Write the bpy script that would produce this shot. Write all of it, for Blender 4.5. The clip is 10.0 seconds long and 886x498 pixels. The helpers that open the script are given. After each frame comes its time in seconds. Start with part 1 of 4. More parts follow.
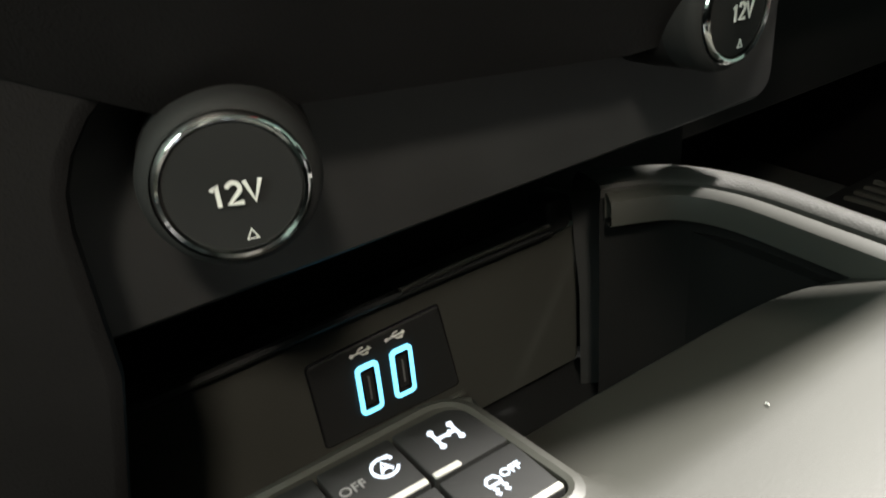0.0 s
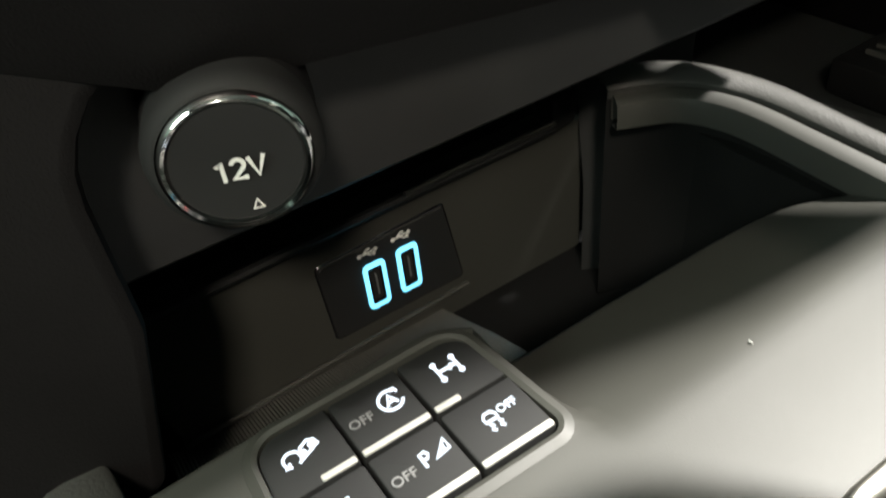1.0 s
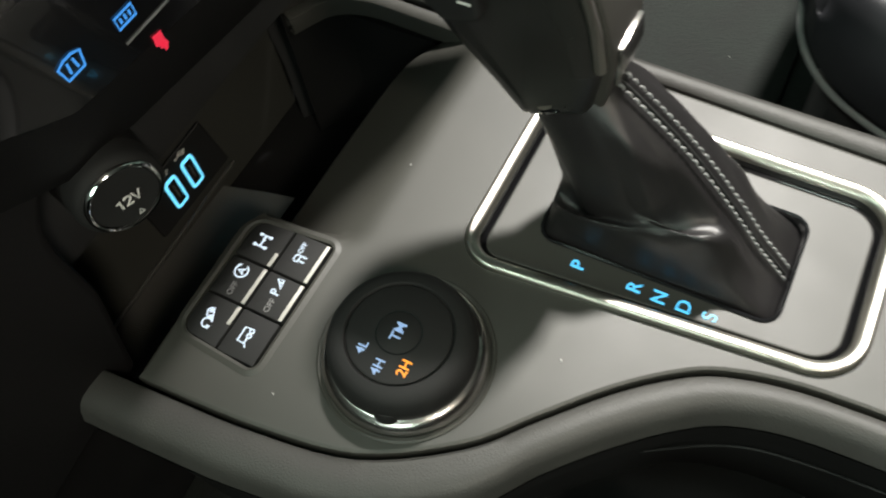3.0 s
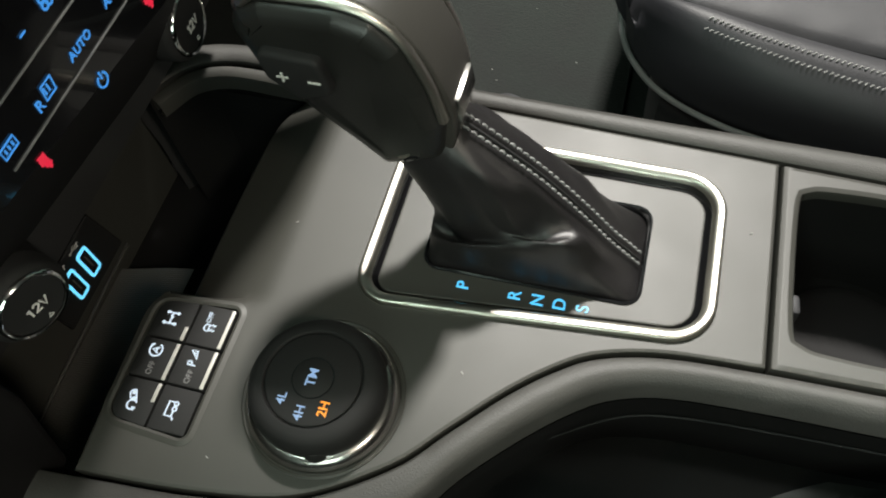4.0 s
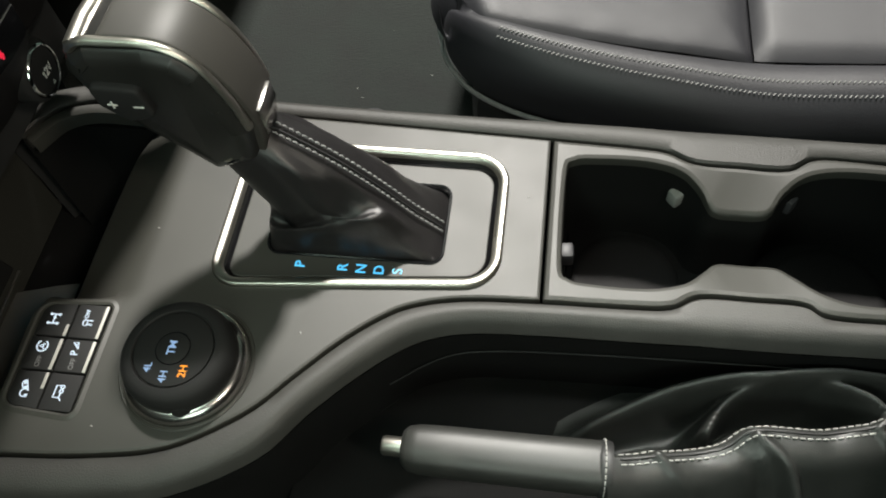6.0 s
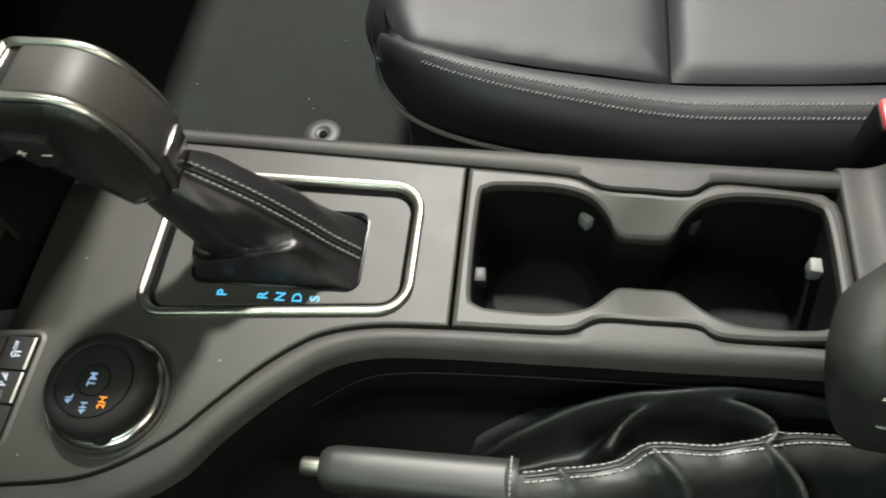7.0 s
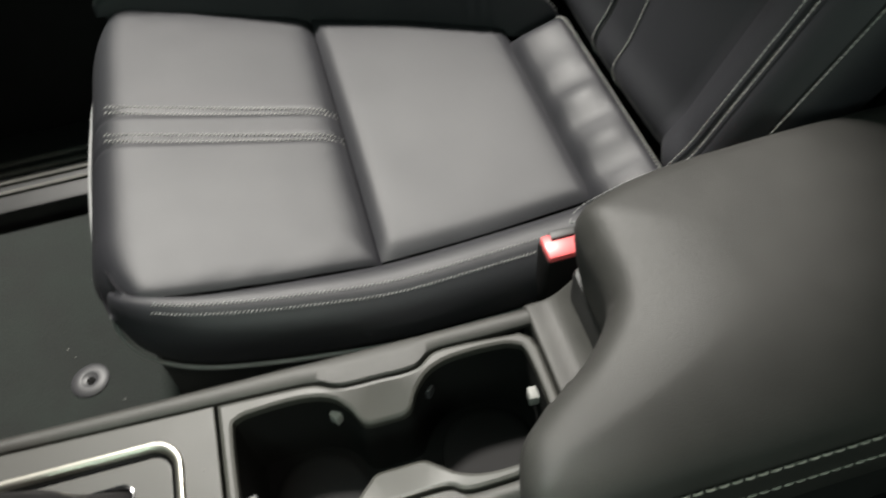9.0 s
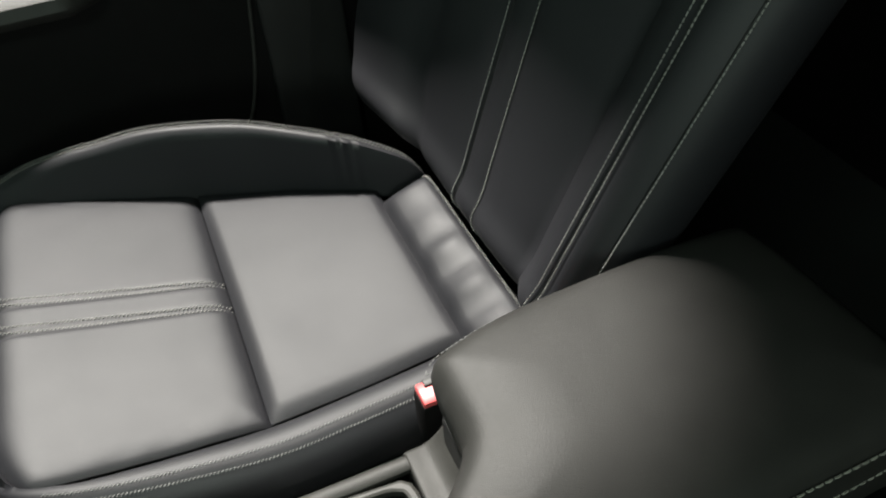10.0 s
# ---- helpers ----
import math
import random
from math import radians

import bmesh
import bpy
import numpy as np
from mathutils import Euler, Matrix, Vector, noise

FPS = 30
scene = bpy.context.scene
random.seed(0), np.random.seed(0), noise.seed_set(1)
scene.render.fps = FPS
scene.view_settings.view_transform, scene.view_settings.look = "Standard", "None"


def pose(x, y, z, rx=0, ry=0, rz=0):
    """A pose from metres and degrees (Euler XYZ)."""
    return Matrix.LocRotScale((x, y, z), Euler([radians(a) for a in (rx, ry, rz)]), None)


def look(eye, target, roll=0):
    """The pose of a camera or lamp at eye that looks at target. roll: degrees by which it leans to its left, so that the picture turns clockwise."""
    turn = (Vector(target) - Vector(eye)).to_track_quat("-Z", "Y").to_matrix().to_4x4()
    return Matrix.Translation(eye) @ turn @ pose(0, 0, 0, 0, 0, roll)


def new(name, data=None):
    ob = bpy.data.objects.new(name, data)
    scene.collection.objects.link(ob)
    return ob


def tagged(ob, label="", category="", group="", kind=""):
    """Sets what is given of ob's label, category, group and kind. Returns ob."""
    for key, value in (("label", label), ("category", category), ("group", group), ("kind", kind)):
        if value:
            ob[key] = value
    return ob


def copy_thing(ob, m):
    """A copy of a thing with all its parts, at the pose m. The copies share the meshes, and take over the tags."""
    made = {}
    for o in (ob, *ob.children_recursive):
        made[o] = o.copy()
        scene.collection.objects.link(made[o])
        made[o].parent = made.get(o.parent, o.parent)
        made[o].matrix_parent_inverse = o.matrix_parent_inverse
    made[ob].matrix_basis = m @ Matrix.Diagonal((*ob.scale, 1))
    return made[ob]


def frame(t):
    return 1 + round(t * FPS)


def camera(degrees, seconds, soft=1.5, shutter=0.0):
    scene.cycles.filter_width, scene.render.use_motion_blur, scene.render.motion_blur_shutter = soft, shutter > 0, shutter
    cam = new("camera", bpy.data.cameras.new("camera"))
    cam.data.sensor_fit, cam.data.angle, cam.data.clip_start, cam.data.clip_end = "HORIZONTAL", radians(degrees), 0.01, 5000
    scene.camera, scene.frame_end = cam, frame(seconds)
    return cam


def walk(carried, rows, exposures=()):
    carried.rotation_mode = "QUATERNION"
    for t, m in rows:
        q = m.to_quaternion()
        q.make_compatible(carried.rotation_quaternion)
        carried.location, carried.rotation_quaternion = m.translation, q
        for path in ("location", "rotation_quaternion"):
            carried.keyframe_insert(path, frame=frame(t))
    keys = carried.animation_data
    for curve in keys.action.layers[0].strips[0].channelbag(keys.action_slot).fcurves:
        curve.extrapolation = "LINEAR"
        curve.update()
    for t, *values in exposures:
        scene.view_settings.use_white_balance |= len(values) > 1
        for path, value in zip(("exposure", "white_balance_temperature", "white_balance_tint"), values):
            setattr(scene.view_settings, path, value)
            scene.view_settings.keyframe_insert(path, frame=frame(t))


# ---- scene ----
cam = camera(59.2, 10.0, 1.9, 0.3)
PATH = [
    (0, (-0.175, 0.155, 0.443), (0.769, 1.658, -0.48), -5.7),
    (0.5, (-0.172, 0.16, 0.469), (0.734, 1.628, -0.542), -6.1),
    (0.7, (-0.165, 0.162, 0.478), (0.664, 1.589, -0.653), -5.3),
    (1, (-0.165, 0.162, 0.47), (0.597, 1.498, -0.809), -6.9),
    (1.5, (-0.162, 0.155, 0.5), (0.523, 1.376, -0.928), -7.7),
    (1.6, (-0.164, 0.149, 0.501), (0.5, 1.372, -0.938), -8.4),
    (2, (-0.191, 0.148, 0.532), (0.506, 1.109, -1.077), -8.8),
    (2.1, (-0.197, 0.142, 0.526), (0.516, 1.12, -1.067), -8.1),
    (2.5, (-0.19, 0.122, 0.559), (0.508, 0.887, -1.153), -10.0),
    (3, (-0.213, 0.097, 0.621), (0.607, 0.7, -1.1), -10.0),
    (3.2, (-0.227, 0.094, 0.628), (0.712, 0.631, -1.054), -7.0),
    (4.3, (-0.218, 0.071, 0.671), (0.735, 0.438, -1.049), -9.1),
    (4.5, (-0.228, 0.062, 0.681), (0.756, 0.41, -1.025), -8.6),
    (5, (-0.248, 0.035, 0.687), (0.795, 0.328, -0.994), -7.5),
    (6.3, (-0.273, -0.008, 0.721), (0.749, 0.24, -0.98), -7.5),
    (6.5, (-0.272, -0.016, 0.727), (0.742, 0.242, -0.978), -7.9),
    (7, (-0.254, -0.046, 0.738), (0.745, 0.179, -0.98), -7.5),
    (7.5, (-0.249, -0.08, 0.754), (0.739, 0.089, -0.976), -7.3),
    (8, (-0.234, -0.081, 0.76), (0.78, -0.091, -0.964), -5.2),
    (8.2, (-0.236, -0.081, 0.767), (0.791, -0.116, -0.949), -6.1),
    (8.5, (-0.237, -0.077, 0.77), (0.867, -0.199, -0.893), -4.7),
    (9, (-0.242, -0.118, 0.815), (0.969, -0.361, -0.757), -5.5),
    (9.5, (-0.254, -0.144, 0.85), (1.018, -0.592, -0.628), -4.9),
    (10, (-0.279, -0.163, 0.867), (1.098, -0.663, -0.495), -5.2),
]
walk(cam, [(t, look(eye, target, roll)) for t, eye, target, roll in PATH], [(0, 1.05), (0.5, 1.14), (0.9, 1.02), (1.5, 0.80), (2.0, 0.54), (2.5, 0.12), (3.0, 0.02), (4.3, -0.18), (5.2, -0.18), (7.0, -0.12), (9.0, -0.14), (9.5, -0.18), (10, 0.0)])


from mathutils.geometry import delaunay_2d_cdt

# ---- light ----
world = bpy.data.worlds.new("night_surroundings")
scene.world = world
world.use_nodes = True
bg = world.node_tree.nodes["Background"]
bg.inputs["Color"].default_value = (0.70, 1.0, 0.82, 1)
bg.inputs["Strength"].default_value = 0.17


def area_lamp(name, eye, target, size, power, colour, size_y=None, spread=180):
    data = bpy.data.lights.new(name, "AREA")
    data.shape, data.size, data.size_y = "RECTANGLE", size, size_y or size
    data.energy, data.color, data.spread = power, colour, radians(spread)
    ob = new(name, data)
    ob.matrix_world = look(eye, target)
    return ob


area_lamp("hall_light", (2.60, 0.14, 4.20), (0.05, 0.05, 0.31), 0.36, 590, (1.0, 0.965, 0.90), 0.36)
# Added fill from the driver's side for the backrest and armrest side.
area_lamp("driver_side_fill", (-0.79, 0.02, 0.80), (0.10, -0.12, 0.34), 0.36, 2.6, (0.84, 1.0, 0.88), 0.30)
# Green fill added overhead for mat and shaded deck; no lamp is known there.
area_lamp("overhead_fill", (-0.34, 0.37, 1.17), (0.10, 0.15, 0.20), 0.20, 2.1, (0.76, 1.0, 0.85), 0.14)
# Fill aimed at the charging port wall and tray; no such lamp is known.
area_lamp("dash_fill", (-0.46, -0.42, 1.16), (-0.06, 0.38, 0.26), 0.12, 0.55, (1.0, 0.91, 0.76), spread=56)
# Spot added to brighten the handbrake gaiter from above.
spot = bpy.data.lights.new("gaiter_fill", "SPOT")
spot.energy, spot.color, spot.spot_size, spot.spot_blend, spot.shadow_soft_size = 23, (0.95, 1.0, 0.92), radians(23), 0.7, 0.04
gaiter_fill = new("gaiter_fill", spot)
gaiter_fill.matrix_world = look((-0.03, -0.10, 1.15), (-0.150, -0.10, 0.25))


# ---- materials ----
def material(name, colour, rough=0.5, metal=0.0, grain=0.0, grain_size=0.001, mottling=0.15, blotch=0.03, spec=0.5,
             cells=False, coat=0.0, sheen=0.0):
    """A surface with fine relief (grain, in metres) and a slow change of tone and gloss (blotch, in metres)."""
    m = bpy.data.materials.new(name)
    m.use_nodes = True
    nt = m.node_tree
    b = nt.nodes["Principled BSDF"]
    b.inputs["Metallic"].default_value = metal
    b.inputs["Specular IOR Level"].default_value = spec
    b.inputs["Coat Weight"].default_value = coat
    b.inputs["Sheen Weight"].default_value = sheen
    co = nt.nodes.new("ShaderNodeTexCoord")
    slow = nt.nodes.new("ShaderNodeTexNoise")
    slow.inputs["Scale"].default_value, slow.inputs["Detail"].default_value = 1.0 / blotch, 5
    nt.links.new(co.outputs["Object"], slow.inputs["Vector"])
    tone = nt.nodes.new("ShaderNodeMapRange")
    tone.inputs[1].default_value, tone.inputs[2].default_value = 0.3, 0.7
    tone.inputs[3].default_value, tone.inputs[4].default_value = 1 - mottling, 1 + mottling
    nt.links.new(slow.outputs["Fac"], tone.inputs[0])
    mul = nt.nodes.new("ShaderNodeMix")
    mul.data_type, mul.blend_type = "RGBA", "MULTIPLY"
    mul.inputs["Factor"].default_value = 1.0
    mul.inputs["A"].default_value = (*colour, 1)
    nt.links.new(tone.outputs[0], mul.inputs["B"])
    nt.links.new(mul.outputs["Result"], b.inputs["Base Color"])
    gloss = nt.nodes.new("ShaderNodeMapRange")
    gloss.inputs[1].default_value, gloss.inputs[2].default_value = 0.3, 0.7
    gloss.inputs[3].default_value, gloss.inputs[4].default_value = rough * 0.97, min(1.0, rough * 1.04)
    nt.links.new(slow.outputs["Fac"], gloss.inputs[0])
    nt.links.new(gloss.outputs[0], b.inputs["Roughness"])
    if grain:
        fine = nt.nodes.new("ShaderNodeTexVoronoi" if cells else "ShaderNodeTexNoise")
        fine.inputs["Scale"].default_value = 1.0 / grain_size
        if cells:
            fine.feature = "DISTANCE_TO_EDGE"
            warp = nt.nodes.new("ShaderNodeTexNoise")
            warp.inputs["Scale"].default_value, warp.inputs["Detail"].default_value = 0.35 / grain_size, 3
            add = nt.nodes.new("ShaderNodeMix")
            add.data_type, add.blend_type = "RGBA", "LINEAR_LIGHT"
            add.inputs["Factor"].default_value = 0.002
            nt.links.new(co.outputs["Object"], warp.inputs["Vector"])
            nt.links.new(co.outputs["Object"], add.inputs["A"])
            nt.links.new(warp.outputs["Color"], add.inputs["B"])
            nt.links.new(add.outputs["Result"], fine.inputs["Vector"])
            out = fine.outputs["Distance"]
        else:
            fine.inputs["Detail"].default_value = 3
            nt.links.new(co.outputs["Object"], fine.inputs["Vector"])
            out = fine.outputs["Fac"]
        bump = nt.nodes.new("ShaderNodeBump")
        bump.inputs["Strength"].default_value, bump.inputs["Distance"].default_value = grain, grain_size * 0.5
        nt.links.new(out, bump.inputs["Height"])
        nt.links.new(bump.outputs["Normal"], b.inputs["Normal"])
    return m


def glow(name, colour, power):
    m = bpy.data.materials.new(name)
    m.use_nodes = True
    b = m.node_tree.nodes["Principled BSDF"]
    b.inputs["Base Color"].default_value = (0.02, 0.02, 0.02, 1)
    b.inputs["Emission Color"].default_value = (*colour, 1)
    b.inputs["Emission Strength"].default_value = power
    return m


DECK = material("satin_grey_plastic", (0.034, 0.0335, 0.029), 0.50, grain=0.10, grain_size=0.0006, mottling=0.03)
SOFT = material("grained_dark_trim", (0.036, 0.035, 0.032), 0.56, grain=0.26, grain_size=0.0016, cells=True)
RIBBED = material("ribbed_dark_rubber", (0.085, 0.082, 0.074), 0.5, grain=0.1, grain_size=0.001)
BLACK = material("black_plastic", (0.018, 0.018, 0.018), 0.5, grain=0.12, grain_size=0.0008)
# Near black with shade put into the colour, for recesses and undersides.
SHADE = material("shade_black", (0.006, 0.006, 0.006), 0.9, grain=0.2, grain_size=0.0008, spec=0.15)
DARK = material("dark_dash_plastic", (0.0065, 0.006, 0.0062), 0.65, grain=0.25, grain_size=0.0012, cells=True, spec=0.2)
SWITCH = material("matt_switch_plastic", (0.011, 0.011, 0.011), 0.72, grain=0.08, grain_size=0.0004, spec=0.3)
GLOSS = material("gloss_black_panel", (0.006, 0.006, 0.007), 0.12, coat=0.6, mottling=0.1)
CHROME = material("satin_chrome", (0.46, 0.445, 0.40), 0.36, metal=1.0, grain=0.03, grain_size=0.0004, mottling=0.06)
BRIGHT = material("polished_chrome", (0.80, 0.80, 0.79), 0.10, metal=1.0, mottling=0.05)
DARKCHROME = material("dark_chrome", (0.50, 0.48, 0.46), 0.24, metal=1.0, mottling=0.05)
LEATHER = material("black_leather", (0.0165, 0.0164, 0.0202), 0.55, grain=0.22, grain_size=0.0013, cells=True, mottling=0.04, blotch=0.10, spec=0.58)
GAITER = material("supple_dark_leather", (0.022, 0.023, 0.0215), 0.38, grain=0.20, grain_size=0.0012, cells=True, mottling=0.2, blotch=0.02)
BOOT = material("soft_black_leather", (0.013, 0.012, 0.0125), 0.40, grain=0.22, grain_size=0.0011, cells=True)
PAD = material("padded_armrest_vinyl", (0.032, 0.031, 0.029), 0.55, grain=0.26, grain_size=0.0014, cells=True, mottling=0.1, spec=0.4)
KNOB = material("dark_knob_leather", (0.014, 0.014, 0.013), 0.34, grain=0.12, grain_size=0.0009, cells=True)
TAUPE = material("satin_taupe_plastic", (0.036, 0.034, 0.030), 0.52, mottling=0.05)
GRIP = material("smooth_dark_vinyl", (0.025, 0.0255, 0.0235), 0.45, grain=0.12, grain_size=0.0009, cells=True)
CREAM = material("cream_thread", (0.30, 0.29, 0.26), 0.8, mottling=0.2, blotch=0.004)
THREAD = material("grey_thread", (0.30, 0.295, 0.28), 0.8, mottling=0.25, blotch=0.004)
PIPING = material("grey_piping", (0.20, 0.20, 0.20), 0.5, mottling=0.1)
STITCH = material("dull_grey_thread", (0.25, 0.25, 0.245), 0.8, mottling=0.25, blotch=0.004)
SEAM = material("dark_thread", (0.21, 0.21, 0.21), 0.8, mottling=0.25, blotch=0.004)
CARPET = material("black_carpet", (0.0078, 0.0108, 0.0090), 0.95, grain=1.0, grain_size=0.0022, mottling=0.4, blotch=0.05, sheen=0.08)
LINER = material("grey_headliner", (0.40, 0.40, 0.38), 0.9, grain=0.3, grain_size=0.002)
MARK = material("grey_print", (0.66, 0.66, 0.63), 0.6)
DIM = material("dim_print", (0.13, 0.13, 0.13), 0.6)
SILVER = material("silver_indicator_lens", (0.40, 0.39, 0.36), 0.40)
DUST = material("pale_dust", (0.36, 0.355, 0.34), 0.9)
CLIP = material("pale_grey_rubber", (0.21, 0.21, 0.20), 0.55)
RED = material("red_buckle_plastic", (0.80, 0.12, 0.125), 0.35)
FASTENER = material("grey_plastic", (0.036, 0.036, 0.039), 0.5)
CYAN = glow("cyan_backlight", (0.08, 0.50, 0.85), 1.5)
RINGLIGHT = glow("pale_cyan_ring_light", (0.17, 0.70, 1.0), 1.25)
WHITE = glow("white_backlight", (0.75, 0.88, 1.0), 1.1)
PALEBLUE = glow("pale_blue_backlight", (0.35, 0.55, 0.85), 0.9)
AMBER = glow("amber_backlight", (1.0, 0.33, 0.01), 1.6)
BLUE = glow("blue_backlight", (0.05, 0.30, 0.80), 1.0)
REDGLOW = glow("red_backlight", (0.9, 0.02, 0.06), 0.9)


# ---- helpers for building ----
def thing(name, at, label, category, group="", kind=""):
    ob = new(name)
    ob.location = at
    ob.empty_display_size = 0.02
    return tagged(ob, label, category, group, kind)


def base_of(ob):
    p = Vector((0, 0, 0))
    while ob is not None:
        p += ob.location
        ob = ob.parent
    return p


def part(name, bm, mat, parent, label="", smooth=40, even_shade=False):
    """Links a bmesh, drawn in the world's coordinates, as one mesh under a thing or a part."""
    me = bpy.data.meshes.new(name)
    bmesh.ops.recalc_face_normals(bm, faces=bm.faces)
    off = base_of(parent)
    bm.transform(Matrix.Translation(-off))
    if smooth:
        for f in bm.faces:
            f.smooth = True
        for e in bm.edges:
            if len(e.link_faces) == 2 and e.calc_face_angle(0) > radians(smooth):
                e.smooth = False
    bm.to_mesh(me)
    bm.free()
    me.materials.append(mat)
    ob = new(name, me)
    ob.parent = parent
    if even_shade:
        ob.modifiers.new("even_shade", "WEIGHTED_NORMAL").keep_sharp = True
    return tagged(ob, label) if label else ob


def setting(name, bm, mat, label, category):
    ob = part(name, bm, mat, None, label, 30)
    return tagged(ob, label, category, "", "structure")


def curve(pts, n=6, closed=False):
    """A smooth run of points through the given ones."""
    P = [Vector(p) for p in pts]
    out, k = [], len(P)
    for i in range(k if closed else k - 1):
        a, b, c, d = (P[(i + j) % k] if closed else P[min(max(i + j, 0), k - 1)] for j in (-1, 0, 1, 2))
        for s in range(n):
            u = s / n
            out.append(0.5 * (2 * b + (c - a) * u + (2 * a - 5 * b + 4 * c - d) * u * u + (3 * b - a - 3 * c + d) * u ** 3))
    if not closed:
        out.append(P[-1])
    return out


def rounded(pts, r, n=6):
    """A closed outline with its corners rounded; r: one radius, or one for each corner."""
    P = [Vector(p[:2]) for p in pts]
    rs = r if isinstance(r, (list, tuple)) else [r] * len(P)
    out = []
    for i, p in enumerate(P):
        a, b = (P[i - 1] - p), (P[(i + 1) % len(P)] - p)
        la, lb = a.length, b.length
        a, b = a / la, b / lb
        half = a.angle(b) / 2
        d = min(rs[i] / math.tan(half), la * 0.49, lb * 0.49)
        rr = d * math.tan(half)
        c = p + (a + b).normalized() * (rr / math.sin(half))
        s, e = p + a * d - c, p + b * d - c
        turn = s.angle_signed(e)
        for j in range(n + 1):
            v = s.copy()
            v.rotate(Matrix.Rotation(-turn * j / n, 2))
            out.append(c + v)
    return out


def offset(poly, d):
    """A closed outline moved outward by d (inward: minus)."""
    n = len(poly)
    area = sum(poly[i].x * poly[(i + 1) % n].y - poly[(i + 1) % n].x * poly[i].y for i in range(n))
    sign = 1 if area > 0 else -1
    out = []
    for i, p in enumerate(poly):
        a, b = p - poly[i - 1], poly[(i + 1) % n] - p
        if a.length < 1e-9:
            a = b
        if b.length < 1e-9:
            b = a
        na, nb = Vector((a.y, -a.x)).normalized(), Vector((b.y, -b.x)).normalized()
        m = na + nb
        m = m / max(m.length_squared / 2, 0.6) if m.length > 1e-6 else na
        out.append(p + m * d * sign)
    return out


def up(poly, z):
    return [Vector((p[0], p[1], z)) for p in poly]


def loft(rings, closed=True, cap_first=False, cap_last=False, bm=None):
    bm = bm or bmesh.new()
    V = [[bm.verts.new(p) for p in ring] for ring in rings]
    n = len(V[0])
    for a, b in zip(V, V[1:]):
        for i in range(n if closed else n - 1):
            j = (i + 1) % n
            bm.faces.new((a[i], a[j], b[j], b[i]))
    if cap_first:
        bm.faces.new(V[0][::-1])
    if cap_last:
        bm.faces.new(V[-1])
    return bm


def slab(poly, z0, z1, lip=0.001, steps=2, bm=None):
    """A plate over a closed outline, from z0 to z1, with a rounded upper edge."""
    rings = [up(poly, z0), up(poly, z1 - lip)]
    for i in range(1, steps + 1):
        a = i / steps * math.pi / 2
        rings.append(up(offset(poly, -lip * (1 - math.cos(a))), z1 - lip + lip * math.sin(a)))
    return loft(rings, True, True, True, bm)


def inside(p, loop):
    odd = False
    for a, b in zip(loop, loop[1:] + loop[:1]):
        if (a.y > p.y) != (b.y > p.y) and p.x < (b.x - a.x) * (p.y - a.y) / (b.y - a.y) + a.x:
            odd = not odd
    return odd


def plate(outline, holes, z, thick, lip=0.0012, shape=None, step=0.0):
    """A plate with holes through it. Its edges are rounded; shape: moves each vertex by its height, over a grid of that step."""
    bm = bmesh.new()
    loops = [outline] + list(holes)
    fields, points, rims = [], [], []
    for k, loop in enumerate(loops):
        inner = offset(loop, -lip if k == 0 else lip)
        further = offset(loop, -lip - 0.0005 if k == 0 else lip + 0.0005)
        field = [bm.verts.new((p.x, p.y, z)) for p in further]
        top = [bm.verts.new((p.x, p.y, z)) for p in inner]
        mid = [bm.verts.new((p.x, p.y, z - lip * 0.3)) for p in offset(loop, -lip * 0.3 if k == 0 else lip * 0.3)]
        rim = [bm.verts.new((p.x, p.y, z - lip)) for p in loop]
        low = [bm.verts.new((p.x, p.y, z - thick)) for p in loop]
        n = len(loop)
        for i in range(n):
            j = (i + 1) % n
            for a, b in ((field, top), (top, mid), (mid, rim), (rim, low)):
                bm.faces.new((a[i], a[j], b[j], b[i]))
        rims += [(len(points) + i, len(points) + (i + 1) % n) for i in range(n)]
        points += further
        fields.append((further, field))
    verts = [v for _, field in fields for v in field]
    if step:
        xs_, ys_ = [p.x for p in outline], [p.y for p in outline]
        for i in range(int((max(xs_) - min(xs_)) / step) + 1):
            for k in range(int((max(ys_) - min(ys_)) / step) + 1):
                p = Vector((min(xs_) + (i + 0.37) * step, min(ys_) + (k + 0.41) * step))
                if inside(p, fields[0][0]) and not any(inside(p, f) for f, _ in fields[1:]) and min((p - q).length for q in points[:len(rims)]) > step * 0.4:
                    points.append(p)
                    verts.append(bm.verts.new((p.x, p.y, z)))
    _, _, faces, *_ = delaunay_2d_cdt(points, rims, [], 0, 1e-7)
    for f in faces:
        if all(i < len(verts) for i in f):
            c = sum((points[i] for i in f), Vector((0, 0))) / 3
            if inside(c, fields[0][0]) and not any(inside(c, h) for h, _ in fields[1:]):
                bm.faces.new([verts[i] for i in f])
    if shape:
        for v in bm.verts:
            v.co.z += shape(v.co)
    return bm


def tube(path, r, n=8, flat=1.0, closed=False, bm=None, upward=(0, 0, 1)):
    """A round or flattened bar along a path."""
    P = [Vector(p) for p in path]
    rings = []
    for i, p in enumerate(P):
        t = (P[(i + 1) % len(P)] - P[i - 1]) if closed else (P[min(i + 1, len(P) - 1)] - P[max(i - 1, 0)])
        t.normalize()
        s = t.cross(Vector(upward))
        s = s.normalized() if s.length > 1e-4 else t.orthogonal().normalized()
        u = s.cross(t)
        rr = r(i / (len(P) - 1)) if callable(r) else r
        rings.append([p + s * rr * math.cos(a) + u * rr * flat * math.sin(a) for a in [2 * math.pi * k / n for k in range(n)]])
    if closed:
        rings.append(rings[0])
        bm = loft(rings[:-1], True, bm=bm)
        V = list(bm.verts)[-len(P) * n:]
        for k in range(n):
